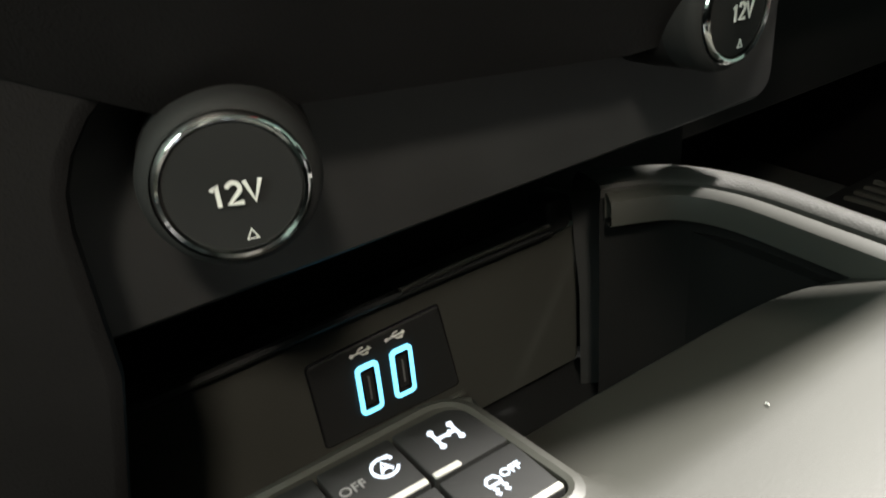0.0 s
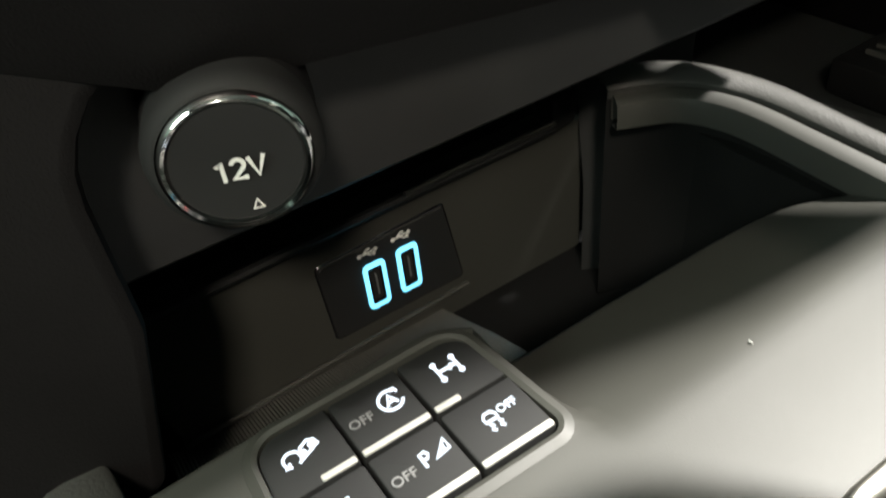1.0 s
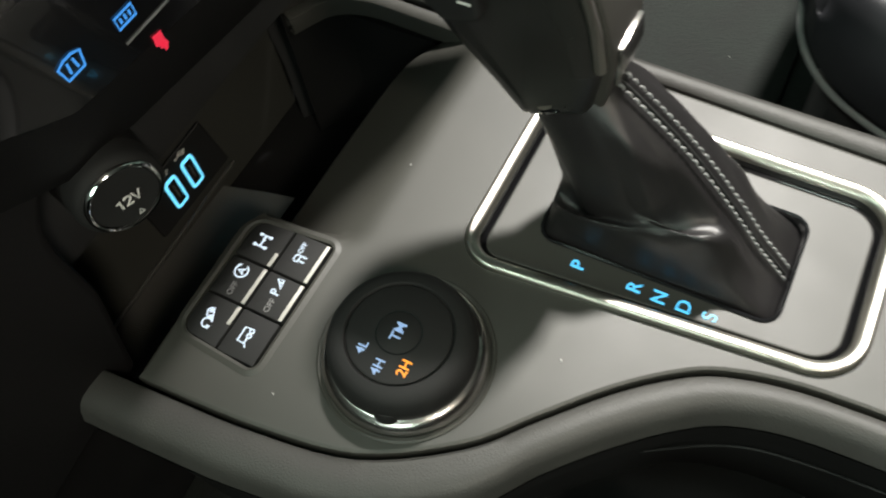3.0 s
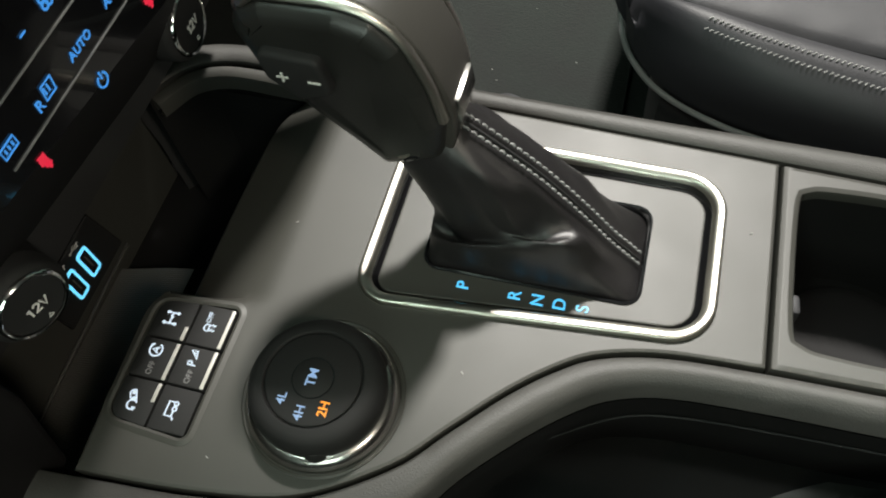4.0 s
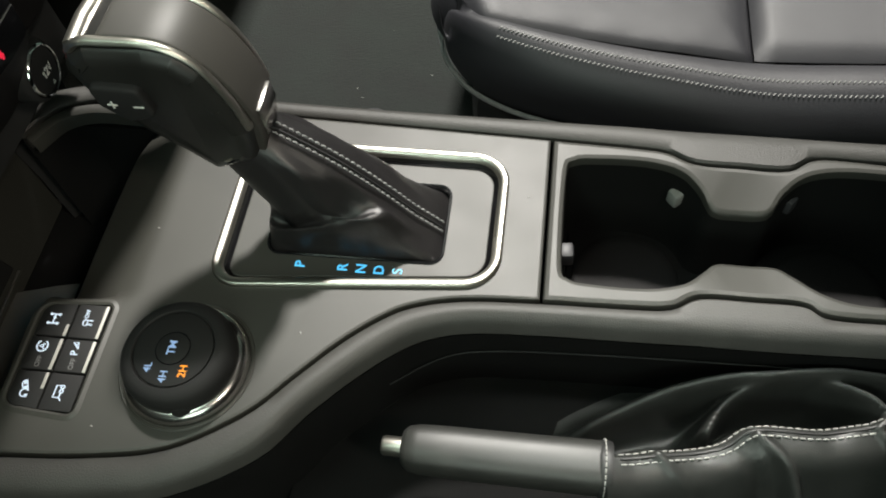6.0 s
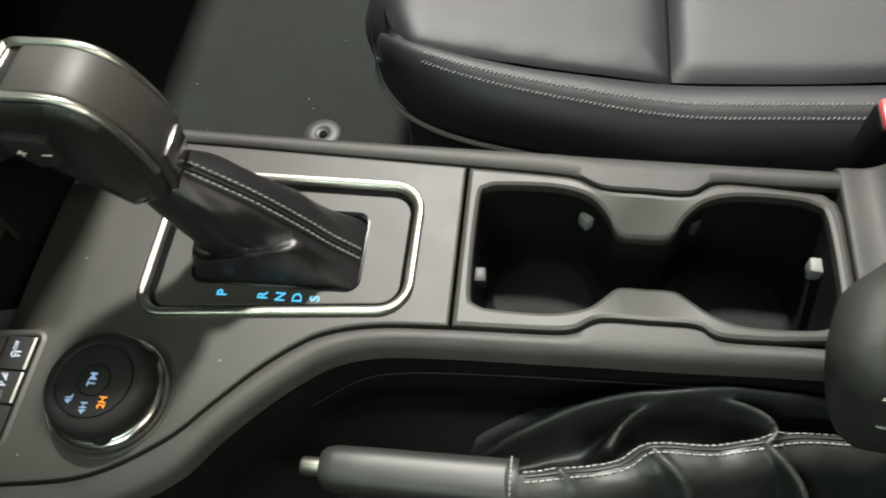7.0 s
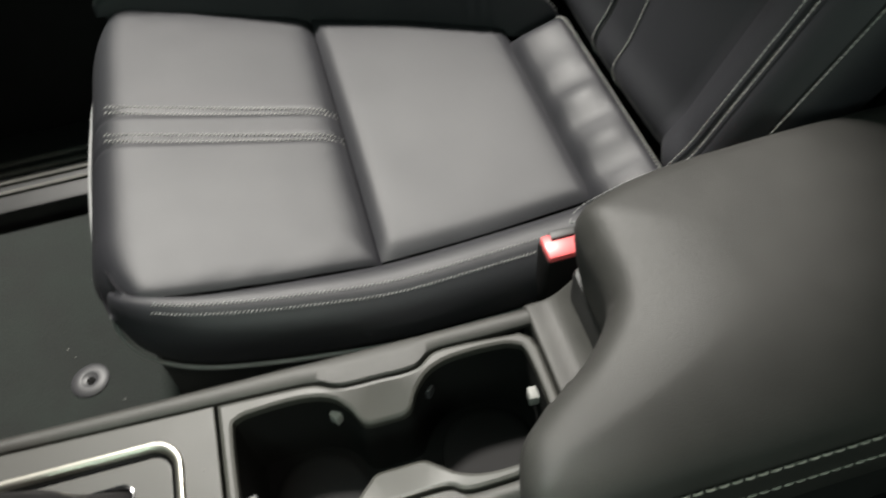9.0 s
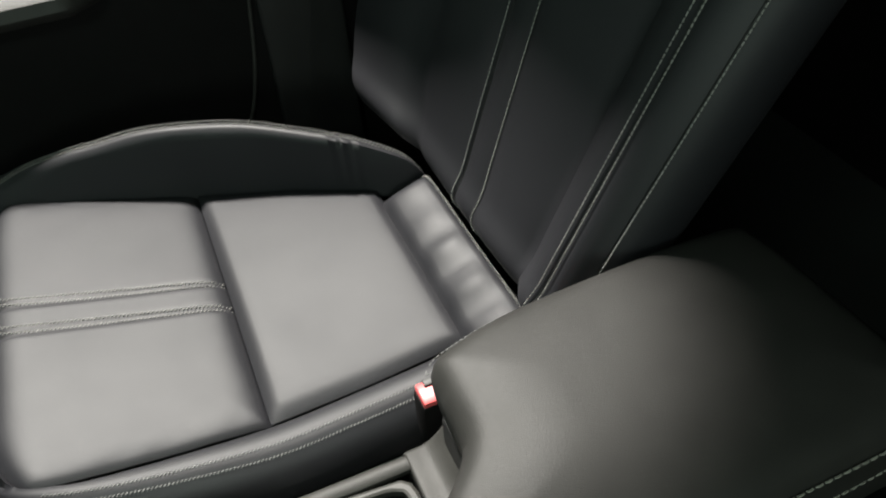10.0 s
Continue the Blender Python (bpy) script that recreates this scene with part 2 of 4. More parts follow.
            bm.faces.new((V[-n + k], V[-n + (k + 1) % n], V[(k + 1) % n], V[k]))
        return bm
    return loft(rings, True, True, True, bm)


def stitches(path, step, r, rise=0.0, gap=0.35, n=5, normal=None):
    """Short threads in a row along a path, sunk at their ends."""
    P = [Vector(p) for p in path]
    length = [0.0]
    for a, b in zip(P, P[1:]):
        length.append(length[-1] + (b - a).length)

    def at(s):
        for i in range(len(P) - 1):
            if s <= length[i + 1] or i == len(P) - 2:
                return P[i].lerp(P[i + 1], (s - length[i]) / max(length[i + 1] - length[i], 1e-9))

    up_ = Vector(normal or (0, 0, 1))
    bm = bmesh.new()
    s = 0.0
    while s + step * (1 - gap) < length[-1]:
        e = s + step * (1 - gap)
        a, b = at(s), at(e)
        m = at((s + e) / 2) + up_ * (rise + r * 0.6)
        tube([a, a.lerp(m, 0.6) + up_ * r * 0.3, m, b.lerp(m, 0.6) + up_ * r * 0.3, b], r, n, bm=bm)
        s += step
    return bm


def box(x0, x1, y0, y1, z0, z1, r=0.002):
    bm = bmesh.new()
    bmesh.ops.create_cube(bm, size=1)
    for v in bm.verts:
        v.co = ((x0 + x1) / 2 + v.co.x * (x1 - x0), (y0 + y1) / 2 + v.co.y * (y1 - y0), (z0 + z1) / 2 + v.co.z * (z1 - z0))
    if r:
        bmesh.ops.bevel(bm, geom=bm.edges[:], offset=r, segments=2, affect="EDGES", profile=0.5)
    return bm


def turned(profile, n=48, at=(0, 0, 0), cap=True):
    """A body turned round the z axis from (radius, height) pairs, from below to the top."""
    rings = [[Vector((at[0] + r * math.cos(2 * math.pi * k / n), at[1] + r * math.sin(2 * math.pi * k / n), at[2] + h))
              for k in range(n)] for r, h in profile]
    return loft(rings, True, cap, cap)


def words(text, size, m, thick=0.0002):
    """Letters as a thin solid, centred on the pose m, read along its x axis."""
    data = bpy.data.curves.new("words", "FONT")
    data.body, data.size, data.extrude = text, size, thick
    data.align_x, data.align_y = "CENTER", "CENTER"
    data.offset = size * 0.012
    ob = new("words", data)
    me = bpy.data.meshes.new_from_object(ob.evaluated_get(bpy.context.evaluated_depsgraph_get()))
    bpy.data.objects.remove(ob)
    bm = bmesh.new()
    bm.from_mesh(me)
    bpy.data.meshes.remove(me)
    bm.transform(m)
    return bm


def strokes(lines, width, m, thick=0.0003, bm=None):
    """Flat strokes of a symbol, drawn in x and y and laid on the pose m."""
    bm = bm or bmesh.new()
    for line in lines:
        P = [Vector((x, y, 0)) for x, y in line]
        if len(P) > 2 and (P[0] - P[-1]).length < 1e-9:
            P.pop()
            loop = True
        else:
            loop = False
        L, R = [], []
        for i, p in enumerate(P):
            t = (P[(i + 1) % len(P)] - P[i - 1]) if loop else (P[min(i + 1, len(P) - 1)] - P[max(i - 1, 0)])
            t.normalize()
            s = Vector((-t.y, t.x, 0)) * width / 2
            L.append(p + s)
            R.append(p - s)
        rows = []
        for l, r in zip(L, R):
            rows.append([bm.verts.new(m @ (q + Vector((0, 0, z)))) for q, z in ((l, 0), (l, thick), (r, thick), (r, 0))])
        for i in range(len(rows) if loop else len(rows) - 1):
            a, b = rows[i], rows[(i + 1) % len(rows)]
            for k in range(4):
                bm.faces.new((a[k], a[(k + 1) % 4], b[(k + 1) % 4], b[k]))
        if not loop:
            bm.faces.new(rows[0])
            bm.faces.new(rows[-1][::-1])
    return bm


def arc(cx, cy, r, a0=0, a1=360, n=14):
    return [(cx + r * math.cos(radians(a0 + (a1 - a0) * i / n)), cy + r * math.sin(radians(a0 + (a1 - a0) * i / n))) for i in range(n + 1)]


def across(poly, x0, x1, r, steps=4, taper=None):
    """A body with the outline poly in y and z, from x0 to x1, with both flanks rounded by r."""
    rings = [(x0 + r * (1 - math.cos(math.pi / 2 * k / steps)), -r * (1 - math.sin(math.pi / 2 * k / steps))) for k in range(steps + 1)]
    rings += [(x0 + x1 - x, d) for x, d in rings[::-1]]
    out = []
    for x, d in rings:
        out.append([Vector((taper(x, p) if taper else x, p.x, p.y)) for p in offset(poly, d)])
    return loft(out, True, True, True)


# ---- the cabin that closes the place ----
def wall(x0, x1, y0, y1, z0, z1):
    return box(x0, x1, y0, y1, z0, z1, 0)


setting("floor", wall(-0.80, 0.80, -1.20, 0.85, -0.03, 0.0), CARPET, "black carpeted cabin floor under the seats", "floor")
setting("wall_front", wall(-0.80, 0.80, 0.80, 0.85, 0.0, 0.64), DARK, "dark firewall panel ahead of the footwells", "wall")
setting("wall_rear", wall(-0.80, 0.80, -1.25, -1.20, 0.0, 1.18), DARK, "dark panel closing the cabin behind the seats", "wall")
def pane_wall(x0, x1, outline, opening=()):
    """A wall across x with a window opening through it; the outlines are in y and z."""
    bm = plate([Vector(p) for p in outline], [[Vector(p) for p in opening]] if opening else [], 0, x1 - x0, 0.004)
    bm.transform(Matrix(((0, 0, -1, x0), (1, 0, 0, 0), (0, 1, 0, 0), (0, 0, 0, 1))))
    return bm


# Outline stepped to pass hall_light to seat and mat and block it elsewhere.
setting("wall_right", pane_wall(0.76, 0.80, [(-1.20, 0.0), (0.80, 0.0), (0.80, 0.92), (0.44, 0.92), (0.42, 0.27), (0.14, 0.27), (0.11, 0.52), (-0.36, 0.52), (-0.318, 1.18), (-1.20, 1.18)]), DARK, "dark door wall cut to shape the light beside the passenger seat", "wall")
# Window opening added round the fill lamp on this side.
setting("wall_left", pane_wall(-0.85, -0.80, [(-1.20, 0.0), (0.80, 0.0), (0.80, 1.18), (-1.20, 1.18)], rounded([(-0.30, 0.54), (0.60, 0.54), (0.56, 1.00), (-0.30, 1.00)], 0.02)), DARK, "dark door wall with a window beside the driver", "wall")
# Unseen; its open edge is cut to place the shadow of hall_light.
setting("ceiling", plate([Vector(p) for p in ((-0.85, -1.25), (0.80, -1.25), (0.80, -0.336), (0.530, -0.336), (0.475, -0.305), (0.435, -0.240), (0.420, -0.150), (0.450, 0.0), (0.455, 0.42), (-0.85, 0.42))], [], 1.21, 0.03, 0.004), LINER, "grey headliner cut open to shape the light", "ceiling")


# ---- dashboard ----
Z0 = 0.312
dash = thing("dashboard", (-0.05, 0.45, 0.35), "black plastic dashboard with a climate panel and socket recess", "dashboard")


def upright(poly, y0, y1, bm=None):
    """A panel over an outline in x and z, from its face at y0 back to y1."""
    rings = [[Vector((p[0], y1, p[1])) for p in poly], [Vector((p[0], y0 + 0.0015, p[1])) for p in poly],
             [Vector((p[0], y0, p[1])) for p in offset([Vector(p[:2]) for p in poly], -0.0015)]]
    return loft(rings, True, True, True, bm)


def facade(outline, holes, y, thick, lip=0.002):
    """A plate with holes that stands upright, its face at y."""
    bm = plate([Vector(p) for p in outline], holes, 0, thick, lip)
    bm.transform(Matrix(((1, 0, 0, 0), (0, 0, -1, y), (0, 1, 0, 0), (0, 0, 0, 1))))
    return bm


fascia_line = rounded([(-0.330, 0.262), (-0.172, 0.292), (-0.160, 0.345), (-0.160, 0.410), (-0.100, 0.410), (-0.095, 0.3985), (0.066, 0.3985), (0.105, 0.410), (0.105, 0.60), (-0.330, 0.60)], [0.02, 0.006, 0.02, 0.034, 0.004, 0.003, 0.010, 0.02, 0.02, 0.02])
part("fascia", facade(fascia_line, [], 0.313, 0.03, 0.004), DARK, dash)
part("recess_panel", upright(rounded([(-0.20, 0.342), (0.10, 0.342), (0.10, 0.43), (-0.20, 0.43)], 0.01), 0.336, 0.36), BLACK, dash)


def dash_roll(x0, x1, prof):
    """A long padded body along x with the outline prof in y and z."""
    return across([Vector(p) for p in rounded(prof, 0.02, 5)], x0, x1, 0.012)


part("dash_top", dash_roll(-0.78, 0.115, [(0.345, 0.440), (0.44, 0.640), (0.60, 0.670), (0.78, 0.65), (0.78, 0.36), (0.40, 0.36)]), DARK, dash, "black padded dashboard top")
part("passenger_dash", dash_roll(0.130, 0.758, [(0.385, 0.42), (0.405, 0.560), (0.50, 0.60), (0.78, 0.60), (0.78, 0.36), (0.42, 0.36)]), DARK, dash, "black padded dashboard ahead of the passenger")
# Unseen plate added to cast the shadow over the deck's front slope.
part("deck_light_block", across([Vector(p) for p in rounded([(0.246, 0.425), (0.246, 0.500), (0.262, 0.600), (0.282, 0.720), (0.290, 0.900), (0.360, 0.910), (0.450, 0.650), (0.56, 0.630), (0.56, 0.395), (0.366, 0.395), (0.354, 0.455), (0.300, 0.452)], 0.004, 4)], 0.108, 0.134, 0.004), DARK, dash)
part("knee_panel", upright(rounded([(-0.78, 0.20), (-0.20, 0.24), (-0.20, 0.45), (-0.78, 0.45)], 0.03), 0.37, 0.44), DARK, dash)
part("glovebox_panel", upright(rounded([(0.12, 0.24), (0.75, 0.24), (0.75, 0.45), (0.12, 0.45)], 0.03), 0.50, 0.56), DARK, dash)

YF = 0.2962
FACE = lambda x, y, z: pose(x, y, z, 90, 0, 0)
climate = part("climate_panel", upright(rounded([(-0.128, 0.4300), (0.010, 0.4150), (0.032, 0.4150), (0.032, 0.52), (-0.165, 0.52), (-0.165, 0.450)], 0.008), YF + 0.0004, 0.34), GLOSS, dash, "gloss black climate control panel")
for z, h in ((0.4575, 0.0005), (0.4355, 0.0005)):
    part("divider", box(-0.100, 0.030, YF - 0.0004, YF + 0.0008, z, z + h, 0), DIM, climate, "thin grey line")


def lit_word(text, size, x, z):
    part("label", words(text, size, FACE(x, YF, z)), BLUE, climate, "blue backlit word " + text)


def lit_symbol(lines, width, x, z, kind, colour=None):
    part("symbol", strokes(lines, width, FACE(x, YF, z)), colour or BLUE, climate, kind)


lit_word("AUTO", 0.0056, -0.043, 0.4430)
lit_word("A/C", 0.0056, -0.017, 0.4440)
lit_word("MAX A/C", 0.0045, 0.0075, 0.4450)
lit_word("R", 0.0068, -0.0745, 0.4425)
lit_symbol([[(-.0026, -.0026), (.004, -.0026), (.0048, .0034), (-.0018, .0034), (-.0026, -.0026)], [(-.001, -.001), (-.001, .0024)], [(.0013, -.001), (.0013, .0024)]], 0.0009, -0.0680, 0.4440, "blue backlit rear window symbol")
lit_symbol([[(-.0042, -.0022), (.0042, -.0022), (.0042, .0022), (-.0042, .0022), (-.0042, -.0022)], [(-.0022, -.001), (-.0022, .001)], [(0, -.001), (0, .001)], [(.0022, -.001), (.0022, .001)]], 0.0009, -0.0955, 0.4440, "blue backlit heated glass symbol")
lit_symbol([[(-.0038, -.0026), (.0038, -.0026), (.005, .003), (.0018, .0042), (-.0018, .0042), (-.005, .003), (-.0038, -.0026)], [(-.0017, -.0013), (-.0013, .0026)], [(.0017, -.0013), (.0013, .0026)]], 0.0009, -0.1205, 0.4450, "blue backlit windscreen symbol")
lit_symbol([arc(0, 0, .0032, 120, 420), [(0, .0006), (0, .0044)]], 0.0009, -0.0430, 0.4235, "blue backlit power symbol")
for x in (-0.0880, 0.0020):
    lit_symbol([[(-.0015, .0040), (-.0019, 0), (.0004, -.0014), (.0009, -.0043)], [(.001, .0036), (.001, 0), (.0019, -.0031)], [(-.0004, .0036), (-.0004, -.0026)]], 0.0016, x, 0.4260, "red backlit seat heater symbol", REDGLOW)
lit_symbol([arc(.0020 * math.cos(a), .0020 * math.sin(a), .0017, 0, 360, 10) for a in (0.8, 2.37, 3.94, 5.5)], 0.0010, -0.0450, 0.4680, "blue backlit fan symbol")
lit_symbol([[(-.0018, 0), (.0018, 0)], [(0, -.0018), (0, .0018)]], 0.0008, -0.0280, 0.4690, "blue backlit plus sign")
lit_symbol([[(-.0018, 0), (.0018, 0)]], 0.0008, -0.0620, 0.4670, "blue backlit minus sign")
climate.scale = (0.93, 0.93, 0.93)
climate.location = (-0.0125, -0.0272, 0.0232)
part("panel_chin", loft([[Vector((x, .2815, z + .001)), Vector((x, .3125, z - .050)), Vector((x, .330, z - .050)), Vector((x, .330, z + .001))] for x, z in ((-.170, .4662), (-.135, .4476), (-.0067, .4337), (.0156, .4337))], True, True, True), DARK, dash)
# The lower wall with the charging ports, and the dip in front of it
YW = 0.3945
part("lower_panel", upright(rounded([(-0.163, 0.205), (0.050, 0.205), (0.0500, 0.2835), (-0.174, 0.2815)], 0.004), YW, 0.41), DECK, dash)
part("ledge", tube([(-0.175, YW - .003, 0.2850), (-0.06, YW - .003, 0.2862), (0.030, YW - .003, 0.2858)], 0.0022, 8), BLACK, dash)
part("ledge_end", box(0.027, 0.041, YW - .005, YW + .009, 0.2850, 0.3010, 0.002), BLACK, dash)
part("ledge_lip", tube([(-0.05, YW - .006, 0.2895), (-0.01, YW - .006, 0.2905), (0.0275, YW - .006, 0.2902)], 0.0013, 8), DECK, dash)
part("lower_corner", upright(rounded([(-0.40, 0.12), (-0.181, 0.16), (-0.183, 0.315), (-0.180, 0.40), (-0.40, 0.40)], 0.008), 0.322, 0.40), DARK, dash)

usb = thing("usb_port_module", (-0.067, YW, 0.24), "dark panel with two lit charging ports in the dashboard", "usb port")
part("cover", upright(rounded([(-0.0905, 0.2270), (-0.0225, 0.2265), (-0.0300, 0.2725), (-0.0930, 0.2700)], 0.003), YW - .0013, YW + .003), SWITCH, usb)
part("gap", upright(rounded([(-0.0914, 0.2260), (-0.0216, 0.2255), (-0.0291, 0.2735), (-0.0939, 0.2710)], 0.0035), YW - .0006, YW + .003), GLOSS, usb)
for x, z in ((-0.0675, 0.2480), (-0.0512, 0.2485)):
    port = part("port", facade(rounded([(x - .0040, z - .0106), (x + .0040, z - .0106), (x + .0040, z + .0106), (x - .0040, z + .0106)], .0018),
                               [rounded([(x - .0024, z - .0082), (x + .0024, z - .0082), (x + .0024, z + .0082), (x - .0024, z + .0082)], .0004, 2)], YW - .0019, 0.001, .0002), GLOSS, usb)
    part("light_ring", facade(rounded([(x - .0053, z - .0123), (x + .0053, z - .0123), (x + .0053, z + .0123), (x - .0053, z + .0123)], .0026),
                              [rounded([(x - .0034, z - .0100), (x + .0034, z - .0100), (x + .0034, z + .0100), (x - .0034, z + .0100)], .001, 3)], YW - .0022, 0.001, .0002), RINGLIGHT, port, "pale cyan lit ring")
    part("tongue", upright([(x - .0009, z - .0070), (x + .0013, z - .0070), (x + .0013, z + .0070), (x - .0009, z + .0070)], YW - .0018, YW + .002), DIM, port)
    part("symbol", strokes([[(-.0042, 0), (.0042, 0)], [(-.0020, 0), (-.0004, .0017), (.0014, .0017)], [(-.0006, 0), (.0009, -.0017), (.0024, -.0017)], arc(-.0042, 0, .0006, n=8), arc(.0026, -.0017, .0005, n=6), [(.0033, .0008), (.0045, 0), (.0033, -.0008)]],
                           0.00065, FACE(x - .0015, YW - .0015, z + .0185) @ pose(0, 0, 0, 0, 0, 4)), MARK, usb, "grey printed port symbol")


def power_socket(at):
    s = thing("power_socket", at, "black capped 12V socket with a chrome ring in the dashboard recess", "power socket", "sockets in the dashboard")
    m = Matrix.Translation(at) @ Matrix.Rotation(radians(-18), 4, "Z") @ Matrix.Rotation(radians(90), 4, "X")

    def body(profile, mat, name, label="", parent=s, cap=True):
        bm = turned(profile, 40, cap=cap)
        bm.transform(m)
        return part(name, bm, mat, parent, label)

    body([(0.0196, -0.034), (0.0196, -0.024), (0.0192, -0.0220), (0.0190, -0.014), (0.0180, -0.0125)], DARK, "collar")
    body([(0.0187, -0.016), (0.0190, -0.0060), (0.0184, -0.0036), (0.0168, -0.0018), (0.0160, -0.0016)], SWITCH, "cap_body")
    body([(0.0163, -0.006), (0.0163, -0.0016), (0.0158, -0.0002), (0.0150, 0.0004), (0.0143, 0.0), (0.0140, -0.002)], BRIGHT, "ring", "polished chrome ring", cap=False)
    cap = body([(0.0141, -0.004), (0.0141, -0.0012), (0.0136, -0.0006)], SWITCH, "cap_face")
    part("label", strokes([[(-.0050, .0012), (-.0038, .0022), (-.0038, -.0024)], arc(-.0006, .0010, .0013, 165, -35, 10) + [(-.0019, -.0022), (.0010, -.0022)], [(.0017, .0023), (.0033, -.0023), (.0049, .0023)]], .0009, m @ pose(0.0006, -0.0006, 0.0004)), MARK, cap, "grey printed 12V")
    part("mark", strokes([[(-.0011, -.001), (.0011, -.001), (0, .0012), (-.0011, -.001)]], .0005, m @ pose(0.0018, -0.0105, -0.0006)), MARK, cap, "small grey triangle")
    return s


sock = power_socket((-0.1318, 0.3000, 0.3852))
copy_thing(sock, pose(0.0235, 0.2980, 0.3930, 0, 0, 22))


# ---- centre console ----
console = thing("centre_console", (-0.05, 0.0, 0.0), "dark grey plastic centre console between the front seats", "console")
GL = [(-.1815, .315), (-.179, .28), (-.175, .237), (-.166, .193), (-.143, .1555), (-.120, .134), (-.097, .1125), (-.080, .0925), (-.0695, .074), (-.0625, .044), (-.0600, 0.0), (-.0590, -.05), (-.0570, -.073), (-.0487, -.089), (-.0480, -.118), (-.0485, -.145), (-.0553, -.159), (-.0555, -.20), (-.0555, -.262)]
RL = [(-.202, .318), (-.199, .277), (-.195, .235), (-.1855, .190), (-.161, .1475), (-.1345, .126), (-.1115, .1045), (-.0935, .0840), (-.0825, .066), (-.0755, .040), (-.0730, 0.0), (-.0720, -.05), (-.0715, -.073), (-.0710, -.089), (-.0710, -.118), (-.0705, -.145), (-.0700, -.159), (-.0690, -.20), (-.0685, -.262)]
GR = [(.0370, .366), (.0620, .351), (.0730, .325), (.0725, .285), (.0700, .240), (.0690, .200), (.0655, .120), (.0600, .0), (.0575, -.05), (.0550, -.073), (.0473, -.090), (.0460, -.118), (.0460, -.146), (.0560, -.164), (.0555, -.20), (.0550, -.262)]
RR = [(.0440, .390), (.0770, .366), (.0895, .330), (.0875, .285), (.0850, .240), (.0830, .200), (.0800, .120), (.0770, .0), (.0760, -.05), (.0750, -.073), (.0745, -.090), (.0740, -.118), (.0735, -.146), (.0730, -.164), (.0725, -.20), (.0715, -.262)]


def rail(G, R, foot, skirt=False, bm=None):
    """A soft rail from the groove G over the rounded shoulder R and down to its foot."""
    rows = []
    for g, r in zip(curve([(*p, 0) for p in G], 5), curve([(*p, 0) for p in R], 5)):
        if g.y < -.2412:
            break
        w = (r - g)
        d = w.normalized()
        pts = [(g + d * 0.0012, -0.006), (g + d * 0.0014, -0.0012), (g + d * 0.0028, 0.0002), (g + w * 0.55, 0.0010),
               (r - d * 0.0045, 0.0004), (r - d * 0.0018, -0.0014), (r + d * 0.0008, -0.0050), (r + d * 0.0032, -0.012)]
        low = [(r + d * 0.0036, -0.0125), (r + d * 0.0020, -0.03), (r - d * 0.004, -0.06), (r - d * 0.006, foot - Z0)]
        rows.append([Vector((p.x, p.y, Z0 + z)) for p, z in (low if skirt else pts)])
    return loft(rows, False, bm=bm)


part("side_trim", rail(GL, RL, 0.12), SOFT, console, "grained soft rail along the driver's side")
part("side_trim", rail(GR, RR, 0.02), SOFT, console, "grained soft rail along the passenger's side")
# Driver's skirt is darker than the other: shade put into its colour.
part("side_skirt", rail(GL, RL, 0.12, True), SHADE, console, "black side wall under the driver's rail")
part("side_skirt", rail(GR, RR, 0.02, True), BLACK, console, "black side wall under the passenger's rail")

cl = [Vector(p[:2]) for p in curve([(*p, 0) for p in GL[1:11]], 5)]
cr = [Vector(p[:2]) for p in curve([(*p, 0) for p in GR[4:8]], 5)]
front = curve([(.0672, .252, 0), (.064, .267, 0), (.056, .279, 0), (.044, .287, 0), (.024, .2905, 0), (-.005, .2915, 0), (-.040, .2920, 0), (-.066, .2915, 0), (-.0770, .2920, 0), (-.0850, .2955, 0), (-.0920, .2990, 0), (-.102, .3005, 0), (-.150, .2985, 0), (-.179, .297, 0)], 4)


def scoop(p):
    """The deck bends down ahead of a straight crease, beside the raised switch housing."""
    d = max(0.0, p.y - .2385)
    drop = d * d / .056 if d < .0125 else .0028 + .446 * (d - .0125)
    side = min(1.0, max(0.0, (p.x + .0840) / .0070))
    return -drop * side * side * (3 - 2 * side)


deck_line = [Vector((-.0590, .0008)), Vector((.0590, .0008))] + [v - Vector((0.0008, 0)) for v in cr[::-1][1:]] + [Vector(p[:2]) for p in front] + [v + Vector((0.0008, 0)) for v in cl[1:-1]]
BEZ = [(-.0530, .0260), (.0415, .0260), (.0440, .1990), (-.0675, .1990)]
bezel_line = rounded(BEZ, [.022, .022, .017, .017], 8)
SW = [(-.1535, .2525), (-.0865, .2520), (-.0900, .2945), (-.1510, .2935)]
switch_line = rounded(SW, [.003, .003, .007, .007], 5)
part("deck", plate(deck_line, [offset(bezel_line, -.002), offset(switch_line, .0006)], Z0, 0.010, 0.0016, scoop, .004), DECK, console, "satin dark grey top panel round the gear lever", 40, True)
# Bin front, floor and side carry the bin's shade in their colour.
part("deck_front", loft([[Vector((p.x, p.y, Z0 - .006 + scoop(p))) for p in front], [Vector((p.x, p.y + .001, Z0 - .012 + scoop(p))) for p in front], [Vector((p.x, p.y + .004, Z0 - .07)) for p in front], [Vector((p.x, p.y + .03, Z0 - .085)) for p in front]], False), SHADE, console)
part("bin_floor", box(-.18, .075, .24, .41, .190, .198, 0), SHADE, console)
# Three boxes added to keep hall_light from leaking into the bin.
part("lower_light_block", box(-.20, .16, .427, .46, .10, .372, 0), SHADE, console)
part("front_light_block", box(-.185, .095, .412, .424, .0, .300, 0), SHADE, console)
